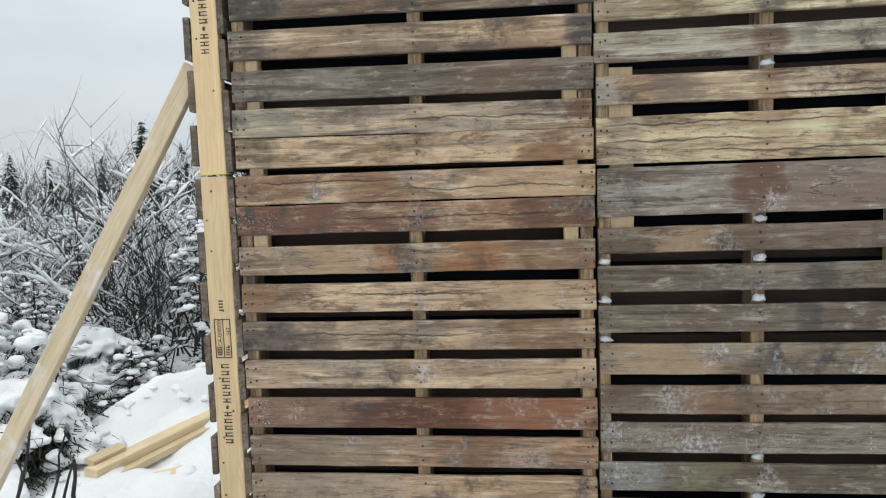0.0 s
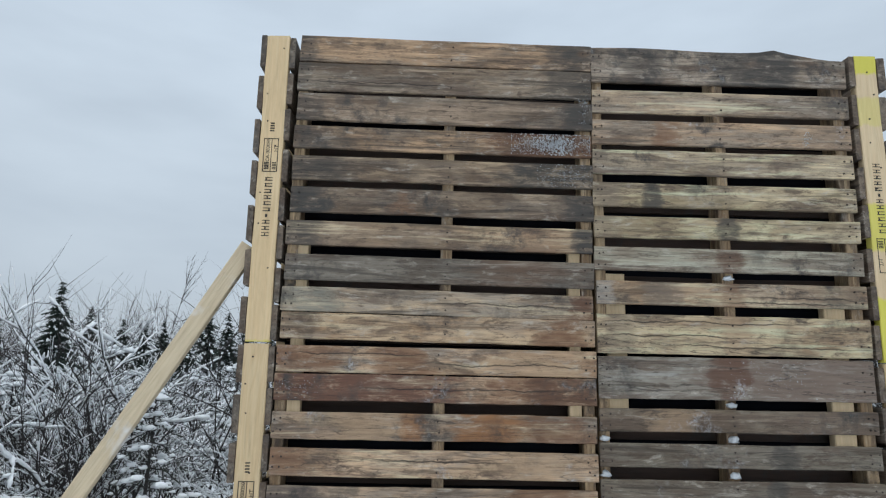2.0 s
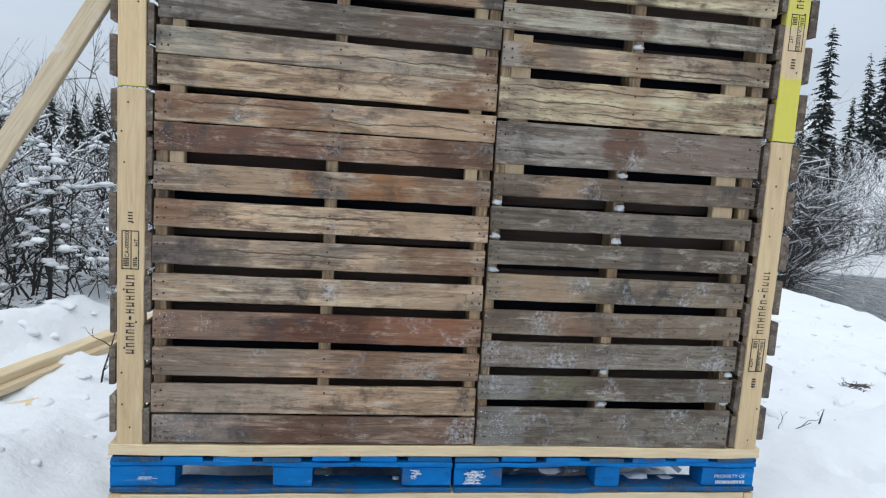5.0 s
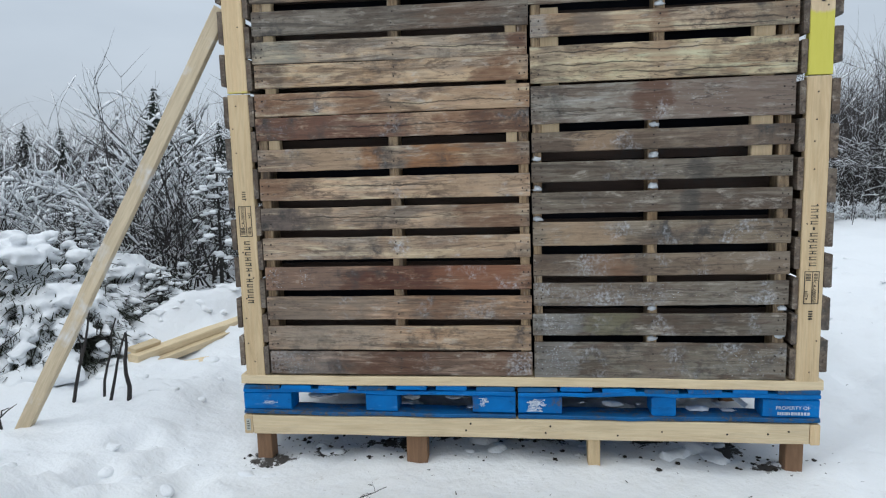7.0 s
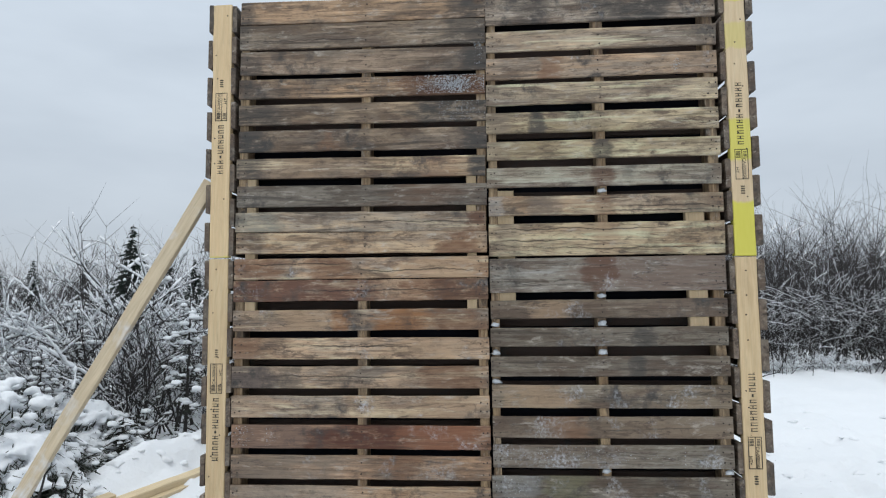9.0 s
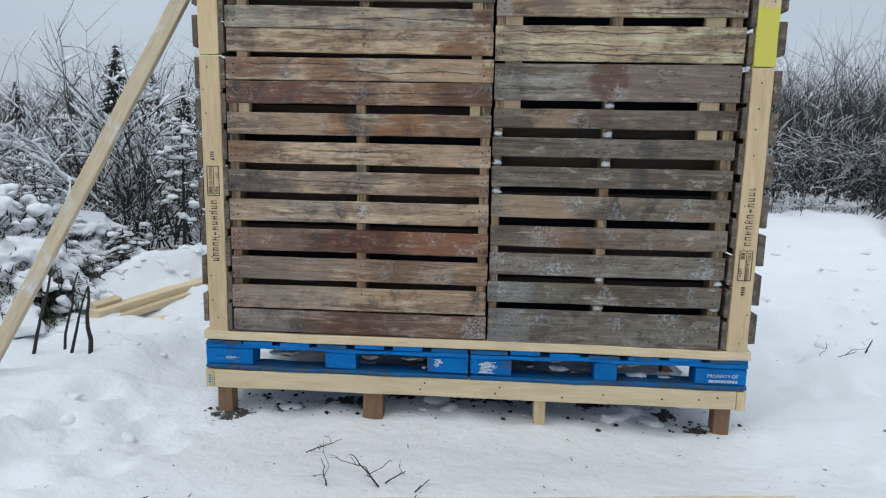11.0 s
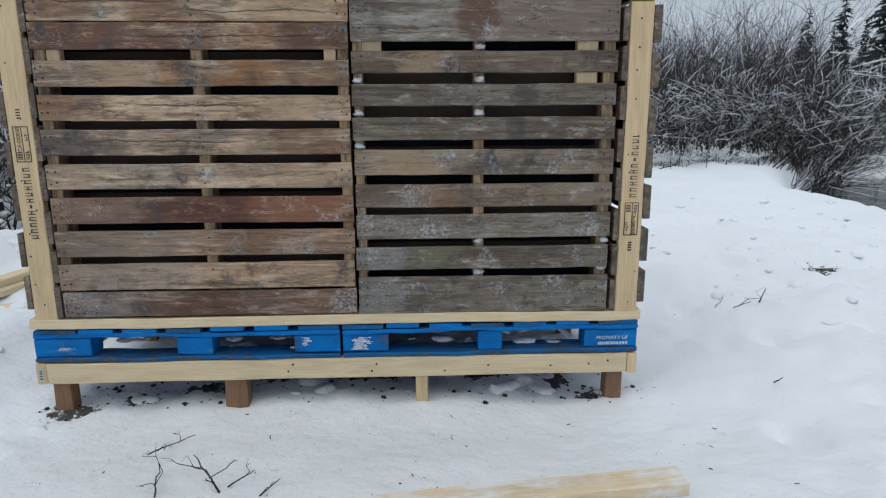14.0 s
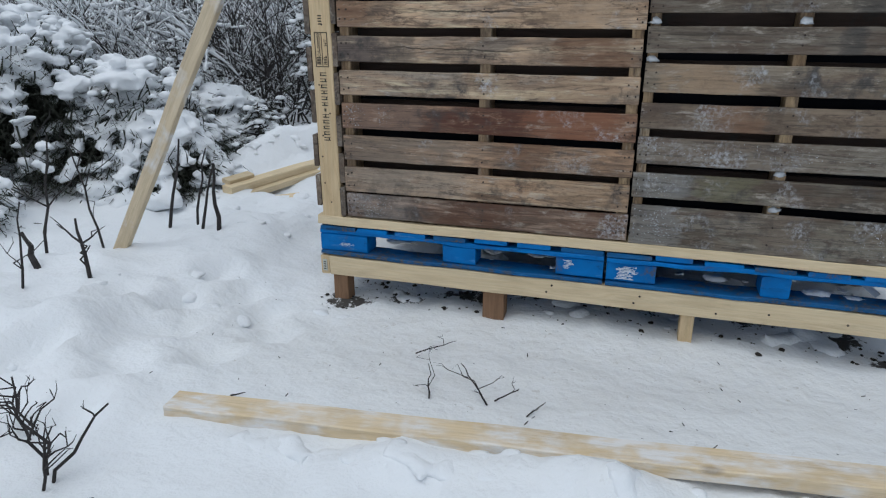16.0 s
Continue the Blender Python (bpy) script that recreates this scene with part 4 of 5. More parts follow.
for x in (0.019, 2.421):
    b2 = base("side_beam", (x, 0.0, 0.236), label="pine side beam, its sawn end showing", category="beam", group="side beams")
    timber("body", (0.038, 1.0, 0.086), (0, 0.499, 0), new_pine, b2, seed=int(x))
    if x < 1:
        bm = bmesh.new()
        block(bm, -0.010, 0.010, -0.004, -0.0015, -0.028, 0.026)
        tg = part("tag", bm, tag_paper, b2, "small pale paper tag")
        bm = bmesh.new()
        for k in range(4):
            block(bm, -0.006, 0.005, -0.005, -0.0042, -0.02 + 0.011 * k, -0.016 + 0.011 * k)
        part("print_bars", bm, ink, tg)
for n, (x0, x1, y, wood) in enumerate(((0.042, 0.110, 0.062, brown_post), (0.730, 0.822, 0.062, brown_post), (1.520, 1.571, 0.058, new_pine), (2.330, 2.400, 0.085, brown_post), (0.05, 0.12, 0.93, brown_post), (1.2, 1.29, 0.93, brown_post), (2.32, 2.39, 0.93, brown_post))):
    pst = base("post", ((x0 + x1) / 2, y, 0.0), label="short brown wooden post standing in the snow" if wood == brown_post else "short fresh pine post standing in the snow", category="post", group="posts under the beam")
    timber("body", (x1 - x0, 0.07, 0.40), (0, 0, -0.009), wood, pst, seed=n, rings=4)

# ---- boards outside ----


def laid(name, a, b, width, thick, tilt, wood, label, group="", seed=0):
    """A sawn board from a to b, turned about its length by tilt degrees."""
    a, b = Vector(a), Vector(b)
    d = b - a
    p = base(name, (a + b) / 2, label=label, category="board", group=group)
    q = d.to_track_quat("X", "Z").to_matrix().to_4x4() @ Matrix.Rotation(radians(tilt), 4, "X")
    p.rotation_euler = q.to_euler()
    timber("body", (d.length, width, thick), (0, 0, 0), wood, p, seed=seed, wob=0.002)
    return p


brace = laid("brace", (0.006, 0.056, 2.045), (-1.105, -0.01, 0.165), 0.038, 0.064, 0, brace_pine, "slanting pine brace nailed to the shed, its foot in the snow", seed=4)
for dx, dz in ((-1.03, 0.012), (-1.07, -0.010)):
    nv, nf = [], []
    tube(nv, nf, [(dx, -0.012, dz), (dx - 0.004, -0.036, dz + 0.006)], [0.0022, 0.0022], 6)
    tube(nv, nf, [(dx - 0.004, -0.036, dz + 0.006), (dx - 0.0043, -0.038, dz + 0.0065)], [0.0050, 0.0050], 8)
    linked("nail", nv, nf, iron, brace, "bright nail not driven home")
laid("board", (0.083, -1.108, 0.232), (2.265, -0.902, 0.255), 0.089, 0.040, 0, frosted_pine, "long pine board lying half sunk in the snow", seed=6)
LG = "boards stacked beside the shed"
laid("board", (-1.10, 0.93, 0.192), (-0.47, 2.86, 0.24), 0.089, 0.040, 6, new_pine_x, "pine board in a stack on the snow", LG, 12)
laid("board", (-1.135, 0.955, 0.238), (-0.515, 2.90, 0.286), 0.089, 0.046, 3, new_pine_x, "pine board in a stack on the snow", LG, 13)
laid("board", (-0.86, 1.06, 0.165), (-0.74, 1.15, 0.17), 0.07, 0.035, 14, new_pine_x, "short pine offcut lying before the stack", LG, 16)
laid("board", (-1.17, 1.00, 0.276), (-1.11, 1.19, 0.282), 0.07, 0.03, 10, new_pine_x, "short offcut on the stack of boards", LG, 15)


# ---- plants ----


def branching(rng, verts, faces, sv, sf, start, way, length, r, depth, snowy, sides, droop, forks, clump=1.0, rise=0.8, bend=0.13):
    """A limb that bends, forks and carries snow on its upper side."""
    n = 4 if length > 0.8 else 3 if length > 0.3 else 2
    pts, rad, p, d = [Vector(start)], [r], Vector(start), Vector(way).normalized()
    for i in range(n):
        d = (d + Vector((rng.gauss(0, bend), rng.gauss(0, bend), rng.gauss(0, 0.7 * bend) - droop))).normalized()
        p = p + d * length / n
        pts.append(p.copy())
        rad.append(r * (1 - 0.85 * (i + 1) / n))
    tube(verts, faces, pts, rad, sides)
    if snowy and r < 0.02:
        laden = rng.random() < 1.15 * snowy
        k = 0 if laden else n
        while k < n:
            seg = pts[k + 1] - pts[k]
            flat = 1 - abs(seg.normalized().z)
            if rng.random() < 0.35 + 1.1 * flat:
                a, b = pts[k].copy(), pts[k + 1].copy()
                s = rng.uniform(0.0035, 0.0085) * (0.6 + 0.8 * flat) * clump
                lift = Vector((0, 0, rad[k + 1] + s * 0.6))
                a, b = a + lift, b + lift
                row = [a.lerp(b, g) + Vector((0, 0, s * rng.uniform(-0.2, 0.5))) for g in (0.0, rng.uniform(0.3, 0.7), 1.0)]
                tube(sv, sf, row, [s * 0.6, s * rng.uniform(0.8, 1.5), s * 0.6], 3)
            k += 1
    if depth:
        for _ in range(forks[0] if depth > 1 else forks[1]):
            f = rng.uniform(0.25, 0.98)
            i = min(n - 1, int(f * n))
            at = pts[i].lerp(pts[i + 1], f * n - i)
            side = Vector((rng.gauss(0, 1), rng.gauss(0, 1), rng.gauss(0.25, 0.5))).normalized()
            branching(rng, verts, faces, sv, sf, at, d * rise + side * (0.75 if rise < 1 else 0.5), length * rng.uniform(0.35, 0.6) * (1.0 if rise < 1 else 0.55), max(0.0013, r * 0.5), depth - 1, snowy, max(3, sides - 1), droop * 1.5, forks, clump, rise, bend)


def shrub_lists(seed, height, stems, snowy, spread=0.35, depth=2, forks=(6, 3), lean=(0, 0), thick=0.009, clump=1.0, foot=0.14, rise=0.8, bend=0.13):
    rng = random.Random(seed)
    v, f, sv, sf = [], [], [], []
    for _ in range(stems):
        way = (rng.gauss(lean[0], spread), rng.gauss(lean[1], spread), 1)
        st = (rng.gauss(0, foot), rng.gauss(0, foot), -0.08)
        branching(rng, v, f, sv, sf, st, way, height * rng.uniform(0.6, 1.0), thick * rng.uniform(0.7, 1.3), depth, snowy, 4, 0.02 if rise < 1 else 0.0, forks, clump, rise, bend)
    return v, f, sv, sf


def shrub(seed, label, group, **kw):
    e = base("shrub", (0, 0, -50), label=label, category="shrub", group=group)
    v, f, sv, sf = shrub_lists(seed, **kw)
    linked("crown", v, f, bark, e)
    if sf:
        tagged(linked("snow", sv, sf, snow, e, "snow lying on the branches", smooth=True), kind="stuff")
    return e


def spread_copies(kinds, spots, scale, group_rng):
    """The first of each kind is moved to a spot, the others are copies."""
    used = set()
    for i, (x, y) in enumerate(spots):
        k = i % len(kinds)
        s = group_rng.uniform(*scale)
        m = pose(x, y, ground_z(x, y), group_rng.uniform(-4, 4), group_rng.uniform(-4, 4), group_rng.uniform(0, 360)) @ Matrix.Diagonal((s, s, s * group_rng.uniform(0.9, 1.15), 1))
        if k in used:
            copy_thing(kinds[k], m)
        else:
            kinds[k].matrix_basis = m
            used.add(k)


rng = random.Random(21)
SL = "bare alder shrubs with snow on the branches"
near_kinds = [shrub(100 + k, "bare dark-stemmed shrub carrying loose snow", SL, height=(1.5, 1.9, 1.3, 1.7, 1.15)[k], stems=(8, 7, 9, 7, 9)[k], snowy=(0.5, 0.38, 0.66, 0.42, 0.7)[k], clump=(1.4, 1.2, 1.7, 1.3, 1.8)[k]) for k in range(5)]
spots = []
while len(spots) < 62:
    x, y = rng.uniform(-9, -0.9), rng.uniform(2.4, 11)
    if x > -1.6 and y < 3.2:
        continue
    if x > 0.5 - 0.32 * y and y < 3:
        continue
    spots.append((x, y))
spots += [(-0.85, 3.3), (-1.95, 2.55), (-2.3, 2.6), (-0.75, 3.4), (-2.9, 2.9), (-3.4, 1.4), (-3.6, 0.4), (-3.1, -0.6), (-2.2, 3.2), (-1.4, 3.5), (-0.9, 4.2), (-0.4, 4.8)]
spread_copies(near_kinds, spots, (0.62, 0.95), rng)

tall_kinds = [shrub(120 + k, "tall bare dark-stemmed shrub with hardly any snow", SL, height=1.9, stems=9, snowy=0.08, spread=0.24, forks=(5, 3), thick=0.013) for k in range(3)]
spread_copies(tall_kinds, [(-1.75, 2.7), (-1.75, 3.3), (-1.0, 3.7), (-2.4, 3.6), (-2.9, 4.2), (-2.1, 2.9), (-3.6, 3.9), (-1.6, 4.6), (-4.2, 4.8), (-3.2, 5.6), (-5.4, 4.6), (-0.9, 5.2), (-2.2, 5.4), (-4.8, 6.6), (-6.4, 5.8), (-3.0, 3.0), (-3.9, 2.9)], (0.75, 1.02), random.Random(31))

# leaning, snow-bowed whips in front of the left-hand brush
whips = [shrub(140 + k, "long bowed whips of alder with snow", SL, height=1.6, stems=7, snowy=0.95, clump=2.3, spread=1.0, forks=(4, 3), thick=0.012) for k in range(3)]
spread_copies(whips, [(-2.0, 3.8), (-3.3, 4.3), (-1.2, 4.8), (-4.6, 3.7), (-2.6, 5.6), (-5.2, 5.4), (-2.6, 3.3), (-3.9, 3.4), (-1.7, 4.3), (-3.1, 5.0), (-4.4, 4.6), (-2.2, 4.7), (-5.6, 3.9), (-3.7, 6.2), (-1.4, 5.8)], (0.85, 1.15), rng)

# dense bare brush beyond the snowfield and over the water
SR = "bare brush beside the river"
sapling_kinds = [shrub(170 + k, "tall bare dark sapling thicket beside the river", SR, height=(3.2, 2.7, 3.6, 2.3)[k], stems=(11, 12, 10, 12)[k], foot=0.5, snowy=(0.025, 0.04, 0.02, 0.05)[k], clump=0.75, spread=0.07, depth=2, forks=(9, 4), thick=0.0052, rise=1.2, bend=0.05) for k in range(4)]
spots = []
rng = random.Random(61)
while len(spots) < 118:
    y = 10.4 + 5.5 * rng.random() ** 1.2
    x = rng.uniform(2.8, bank_x(y) + 0.1)
    spots.append((x, y))
spread_copies(sapling_kinds, spots, (0.66, 1.06), rng)
under_kinds = [shrub(175 + k, "tangled low brush with fine lines of snow on its twigs", SR, height=(1.5, 1.15, 1.7)[k], stems=10, foot=0.35, snowy=0.11, clump=0.9, spread=0.32, depth=2, forks=(7, 5), thick=0.006, bend=0.09) for k in range(3)]
spread_copies(under_kinds, [(2.9 + 0.1 * k, 9.9 + 0.55 * math.sin(k * 2.3)) for k in range(64)], (0.7, 1.15), random.Random(43))
foot_kinds = [shrub(180 + k, "low snow-covered brush at the edge of the snowfield", SR, height=0.5, stems=10, snowy=0.8, clump=2.6, spread=0.6, forks=(5, 3), foot=0.3) for k in range(2)]
spread_copies(foot_kinds, [(3.2 + 0.17 * k, 9.3 - 0.035 * max(0, k - 12) + 0.25 * math.sin(k * 2.3)) for k in range(26)], (0.5, 0.9), random.Random(41))
lean_kinds = [shrub(190 + k, "snow-dusted brush leaning over the dark water", SR, height=1.8, stems=13, snowy=0.09, clump=1.1, spread=0.35, lean=(0.8, -0.5), forks=(7, 4), thick=0.007) for k in range(2)]
spread_copies(lean_kinds, [(bank_x(y) + 0.15 + 0.3 * math.sin(5 * y), y) for y in (8.1, 8.6, 8.9, 9.2, 9.6, 10.0, 10.4, 10.8, 11.2, 11.6, 12.0, 12.5, 13.0, 13.5, 14.0, 10.2, 11.4, 12.3)], (0.8, 1.1), random.Random(5))


def field(name, seed, count, place, height, snowy, label, category, material, thick, depth=1, forks=(5, 4), stems=5, kinds=5):
    """Far brush that nobody could count, in one mesh: a few shrubs set down many times."""
    rng = random.Random(seed)
    protos = []
    for k in range(kinds):
        v, f, sv, sf = shrub_lists(seed * 31 + k, 1.0, stems, snowy, 0.32, depth, forks, thick=thick)
        protos.append([np.array([tuple(p) for p in v]).reshape(-1, 3), f, np.array([tuple(p) for p in sv]).reshape(-1, 3), sf])
    out = [[], [], [], []]
    at = [0, 0]
    for i in range(count):
        x, y = place(rng)
        p = protos[i % kinds]
        a, h = rng.uniform(0, 6.28), rng.uniform(*height)
        ca, sa, z = math.cos(a), math.sin(a), ground_z(x, y)
        for j in (0, 1):
            c = p[2 * j]
            if not len(c):
                continue
            w3 = np.stack(((c[:, 0] * ca - c[:, 1] * sa) * h + x, (c[:, 0] * sa + c[:, 1] * ca) * h + y, c[:, 2] * h + z), 1)
            out[2 * j].append(w3)
            out[2 * j + 1] += [tuple(q + at[j] for q in fc) for fc in p[2 * j + 1]]
            at[j] += len(c)
    e = base(name, (0, 0, 0), label=label, category=category, kind="stuff")
    linked("crown", np.concatenate(out[0]).tolist(), out[1], material, e)
    if out[2]:
        linked("snow", np.concatenate(out[2]).tolist(), out[3], snow, e, "snow on the far branches")
    return e


def polar(rng, a0, a1, d0, d1):
    a, d = radians(rng.uniform(a0, a1)), math.sqrt(rng.uniform(d0 * d0, d1 * d1))
    return 0.9 + d * math.sin(a), -2.4 + d * math.cos(a)


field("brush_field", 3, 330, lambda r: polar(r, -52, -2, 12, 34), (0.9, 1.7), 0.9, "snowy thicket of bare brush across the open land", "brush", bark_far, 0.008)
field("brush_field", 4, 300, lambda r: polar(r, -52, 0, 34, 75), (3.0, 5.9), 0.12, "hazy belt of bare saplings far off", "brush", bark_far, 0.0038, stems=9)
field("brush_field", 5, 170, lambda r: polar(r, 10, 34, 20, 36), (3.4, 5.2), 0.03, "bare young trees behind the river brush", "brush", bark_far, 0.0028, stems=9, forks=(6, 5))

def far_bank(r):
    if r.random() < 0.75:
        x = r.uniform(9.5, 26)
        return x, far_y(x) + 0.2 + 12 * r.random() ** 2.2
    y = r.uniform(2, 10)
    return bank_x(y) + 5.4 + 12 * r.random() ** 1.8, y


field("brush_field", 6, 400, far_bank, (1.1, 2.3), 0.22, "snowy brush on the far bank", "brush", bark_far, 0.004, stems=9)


def conifer(seed, height, label, group, snowy=0.25, lean=0.0, width=0.17, ragged=0.3, bare=0.1, name="spruce_tree", tufts=10, mat=None):
    """A spruce: a tapered trunk, whorls of drooping boughs with fans of needles, snow on some."""
    rng = random.Random(seed)
    e = base(name, (0, 0, -50), label=label, category="tree", group=group)
    v, f = [], []
    tube(v, f, [(0, 0, -0.1), (lean * 0.3, 0, height * 0.5), (lean, 0, height)], [height * 0.013, height * 0.008, 0.004], 6)
    linked("trunk", v, f, bark, e)
    v, f, sv, sf = [], [], [], []
    z = height * bare
    while z < height * 0.985:
        u = (z / height - bare) / (1 - bare)
        reach = height * width * (1 - u) ** 0.8 * rng.uniform(0.65, 1.1) + 0.02 * height
        for k in range(rng.randint(3, 5)):
            a = rng.uniform(0, 6.283)
            if rng.random() < ragged * 0.5:
                continue
            ln = reach * rng.uniform(0.55, 1.15)
            out = Vector((math.cos(a), math.sin(a), 0))
            side = Vector((-out.y, out.x, 0))
            root = Vector((lean * z / height, 0, z + height * rng.uniform(-0.012, 0.012)))
            for t in range(tufts):
                g = (t + rng.random()) / tufts
                c = root + out * ln * g + Vector((0, 0, (0.10 - 0.42 * g * g + 0.12 * g ** 4) * ln))
                for sgn in (-1, 1):
                    wd = ln * (0.34 * (1 - g) + 0.12) * rng.uniform(0.6, 1.2)
                    tip = c + side * sgn * wd + out * wd * 0.5 + Vector((0, 0, -wd * rng.uniform(0.15, 0.6)))
                    b0, b1 = c - out * ln * 0.05, c + out * ln * 0.07
                    n = len(v)
                    v += [b0, b1, tip, (b0 + tip) / 2 - Vector((0, 0, wd * 0.35))]
                    f += [(n, n + 1, n + 2), (n, n + 3, n + 2)]
                if rng.random() < snowy:
                    s = ln * rng.uniform(0.08, 0.16)
                    tube(sv, sf, [c - out * s * 1.2 + Vector((0, 0, 0.01)), c + Vector((0, 0, s * 0.35)), c + out * s * 1.3 - Vector((0, 0, s * 0.2))], [s * 0.2, s * 0.7, s * 0.15], 5)
        z += height * rng.uniform(0.008, 0.016)
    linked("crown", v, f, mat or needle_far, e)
    if sf:
        tagged(linked("snow", sv, sf, snow, e, "snow lying on the boughs", smooth=True), kind="stuff")
    return e


FS = "dark spruces along the far forest edge"
tall = [conifer(300, 8.2, "tall dark slender spruce beyond the river", FS, 0.12, 0.15, 0.13, 0.5), conifer(301, 7.2, "tall dark ragged spruce beyond the river", FS, 0.10, -0.3, 0.11, 0.7, 0.3), conifer(302, 5.6, "dark young spruce at the forest edge", FS, 0.15, 0, 0.16)]


def stand(kinds, rows, seed):
    rng, used = random.Random(seed), set()
    for a, d, k, s in rows:
        x, y = 0.9 + d * math.sin(radians(a)), -2.4 + d * math.cos(radians(a))
        m = pose(x, y, ground_z(x, y) - 0.1, 0, 0, rng.uniform(0, 360)) @ Matrix.Diagonal((s, s, s, 1))
        if k in used:
            copy_thing(kinds[k], m)
        else:
            kinds[k].matrix_basis = m
            used.add(k)


stand(tall, [(36.5, 33, 0, 0.90), (35.2, 36, 2, 0.80), (31.6, 38, 1, 0.80), (33.2, 40, 1, 0.90), (34.0, 40, 2, 0.95), (38.3, 36, 2, 0.80), (39.3, 38, 1, 0.98), (40.2, 40, 0, 0.95), (41.0, 37, 1, 1.05), (42.0, 39, 0, 1.0), (43.5, 36, 1, 1.1),
             (46, 40, 0, 1.1), (30.3, 27, 2, 0.72), (31.4, 28, 0, 0.55), (32.6, 27, 2, 0.68), (34.3, 24, 0, 0.62), (28.2, 27, 1, 0.62), (37.3, 25, 2, 0.6), (29, 50, 2, 0.8), (25, 52, 2, 0.8)], 8)
small = [conifer(310, 4.4, "young dark spruce standing above the brush", FS, 0.12, 0, 0.24, 0.15), conifer(311, 3.2, "young spruce dusted with snow", FS, 0.25, 0.1, 0.24, 0.25)]
stand(small, [(-29.6, 21, 0, 0.86), (-25.0, 33, 0, 0.95), (-23.6, 30, 1, 1.05), (-22.0, 36, 0, 1.0), (-20.4, 28, 0, 0.9), (-18.6, 32, 1, 1.35), (-17.2, 29, 0, 1.0), (-15.5, 34, 0, 1.15), (-27.0, 42, 1, 1.4),
              (-36.5, 44, 0, 1.05), (-39, 42, 1, 1.2), (-41, 36, 0, 1.0), (-33.0, 46, 0, 1.1), (-13, 30, 1, 1.2), (-45, 40, 1, 1.3)], 9)

bare_tree = base("bare_tree", (0, 0, -50), label="tall bare tree rising over the far brush", category="tree", group="bare trees on the skyline")
tv, tf, xv, xf = shrub_lists(210, 6.6, 4, 0.0, 0.10, 2, (12, 6), thick=0.028, foot=0.5, rise=1.1, bend=0.05)
linked("crown", tv, tf, bark_far, bare_tree)
stand([bare_tree], [(-22.4, 38, 0, 1.0), (-24.2, 44, 0, 0.8), (-33.5, 42, 0, 0.72), (-20.9, 46, 0, 0.85)], 10)

# snow-laden young pines and low boughs beside the stack
YP = "snow-laden young conifers beside the shed"


def young_spruce(seed, height, reach, label, snowy):
    """A small conifer near by: boughs of short needles, bowed under clumps of snow."""
    rng = random.Random(seed)
    e = base("young_spruce", (0, 0, -50), label=label, category="tree", group=YP)
    v, f, nv, nf, sv, sf = [], [], [], [], [], []
    tube(v, f, [(0, 0, -0.05), (0.02, 0.01, height * 0.6), (0.03, 0, height)], [0.018, 0.010, 0.003], 6)
    for b in range(34):
        u = (b + 0.5) / 34
        z, a = height * (0.08 + 0.88 * u), b * 2.4 + rng.uniform(-0.4, 0.4)
        ln = reach * (1.05 - 0.85 * u) * rng.uniform(0.75, 1.15)
        out = Vector((math.cos(a), math.sin(a), 0))
        side = Vector((-out.y, out.x, 0))
        lift, sag = rng.uniform(-0.15, 0.55), rng.uniform(0.3, 1.0)
        pts = [Vector((0.02, 0, z + height * rng.uniform(-0.02, 0.02))) + out * ln * g + side * ln * 0.25 * lift * g * g + Vector((0, 0, ln * (lift * g - sag * g * g))) for g in (0, 0.35, 0.7, 1.0)]
        tube(v, f, pts, [0.006, 0.005, 0.003, 0.0015], 4)
        for t in range(int(24 + ln * 110)):
            g = rng.random() ** 0.7
            i = min(2, int(g * 3))
            c = pts[i].lerp(pts[i + 1], g * 3 - i) + side * rng.gauss(0, ln * 0.16) * (1.1 - g * 0.6)
            d = (out * 0.7 + side * rng.gauss(0, 0.8) + Vector((0, 0, rng.uniform(-0.5, 0.25)))).normalized() * rng.uniform(0.025, 0.055)
            wd = d.cross(Vector((rng.gauss(0, 1), rng.gauss(0, 1), 1))).normalized() * rng.uniform(0.002, 0.005)
            k = len(nv)
            nv += [c - wd, c + wd, c + d + wd * 0.2, c + d - wd * 0.2]
            nf.append((k, k + 1, k + 2, k + 3))
        for t in range(4):
            if rng.random() < snowy:
                g = rng.uniform(0.25, 1.0)
                i = min(2, int(g * 3))
                c = pts[i].lerp(pts[i + 1], g * 3 - i) + side * rng.gauss(0, ln * 0.08)
                s = rng.uniform(0.012, 0.042)
                blob(sv, sf, c + Vector((0, 0, s * 0.3)), (s * 1.2, s, s * 0.65), seed + b * 4 + t, 0.6, 0.5)
    linked("trunk", v, f, bark, e)
    linked("needles", nv, nf, needle, e)
    tagged(linked("snow", sv, sf, snow, e, "clumps of snow on the boughs", smooth=True), kind="stuff")
    return e


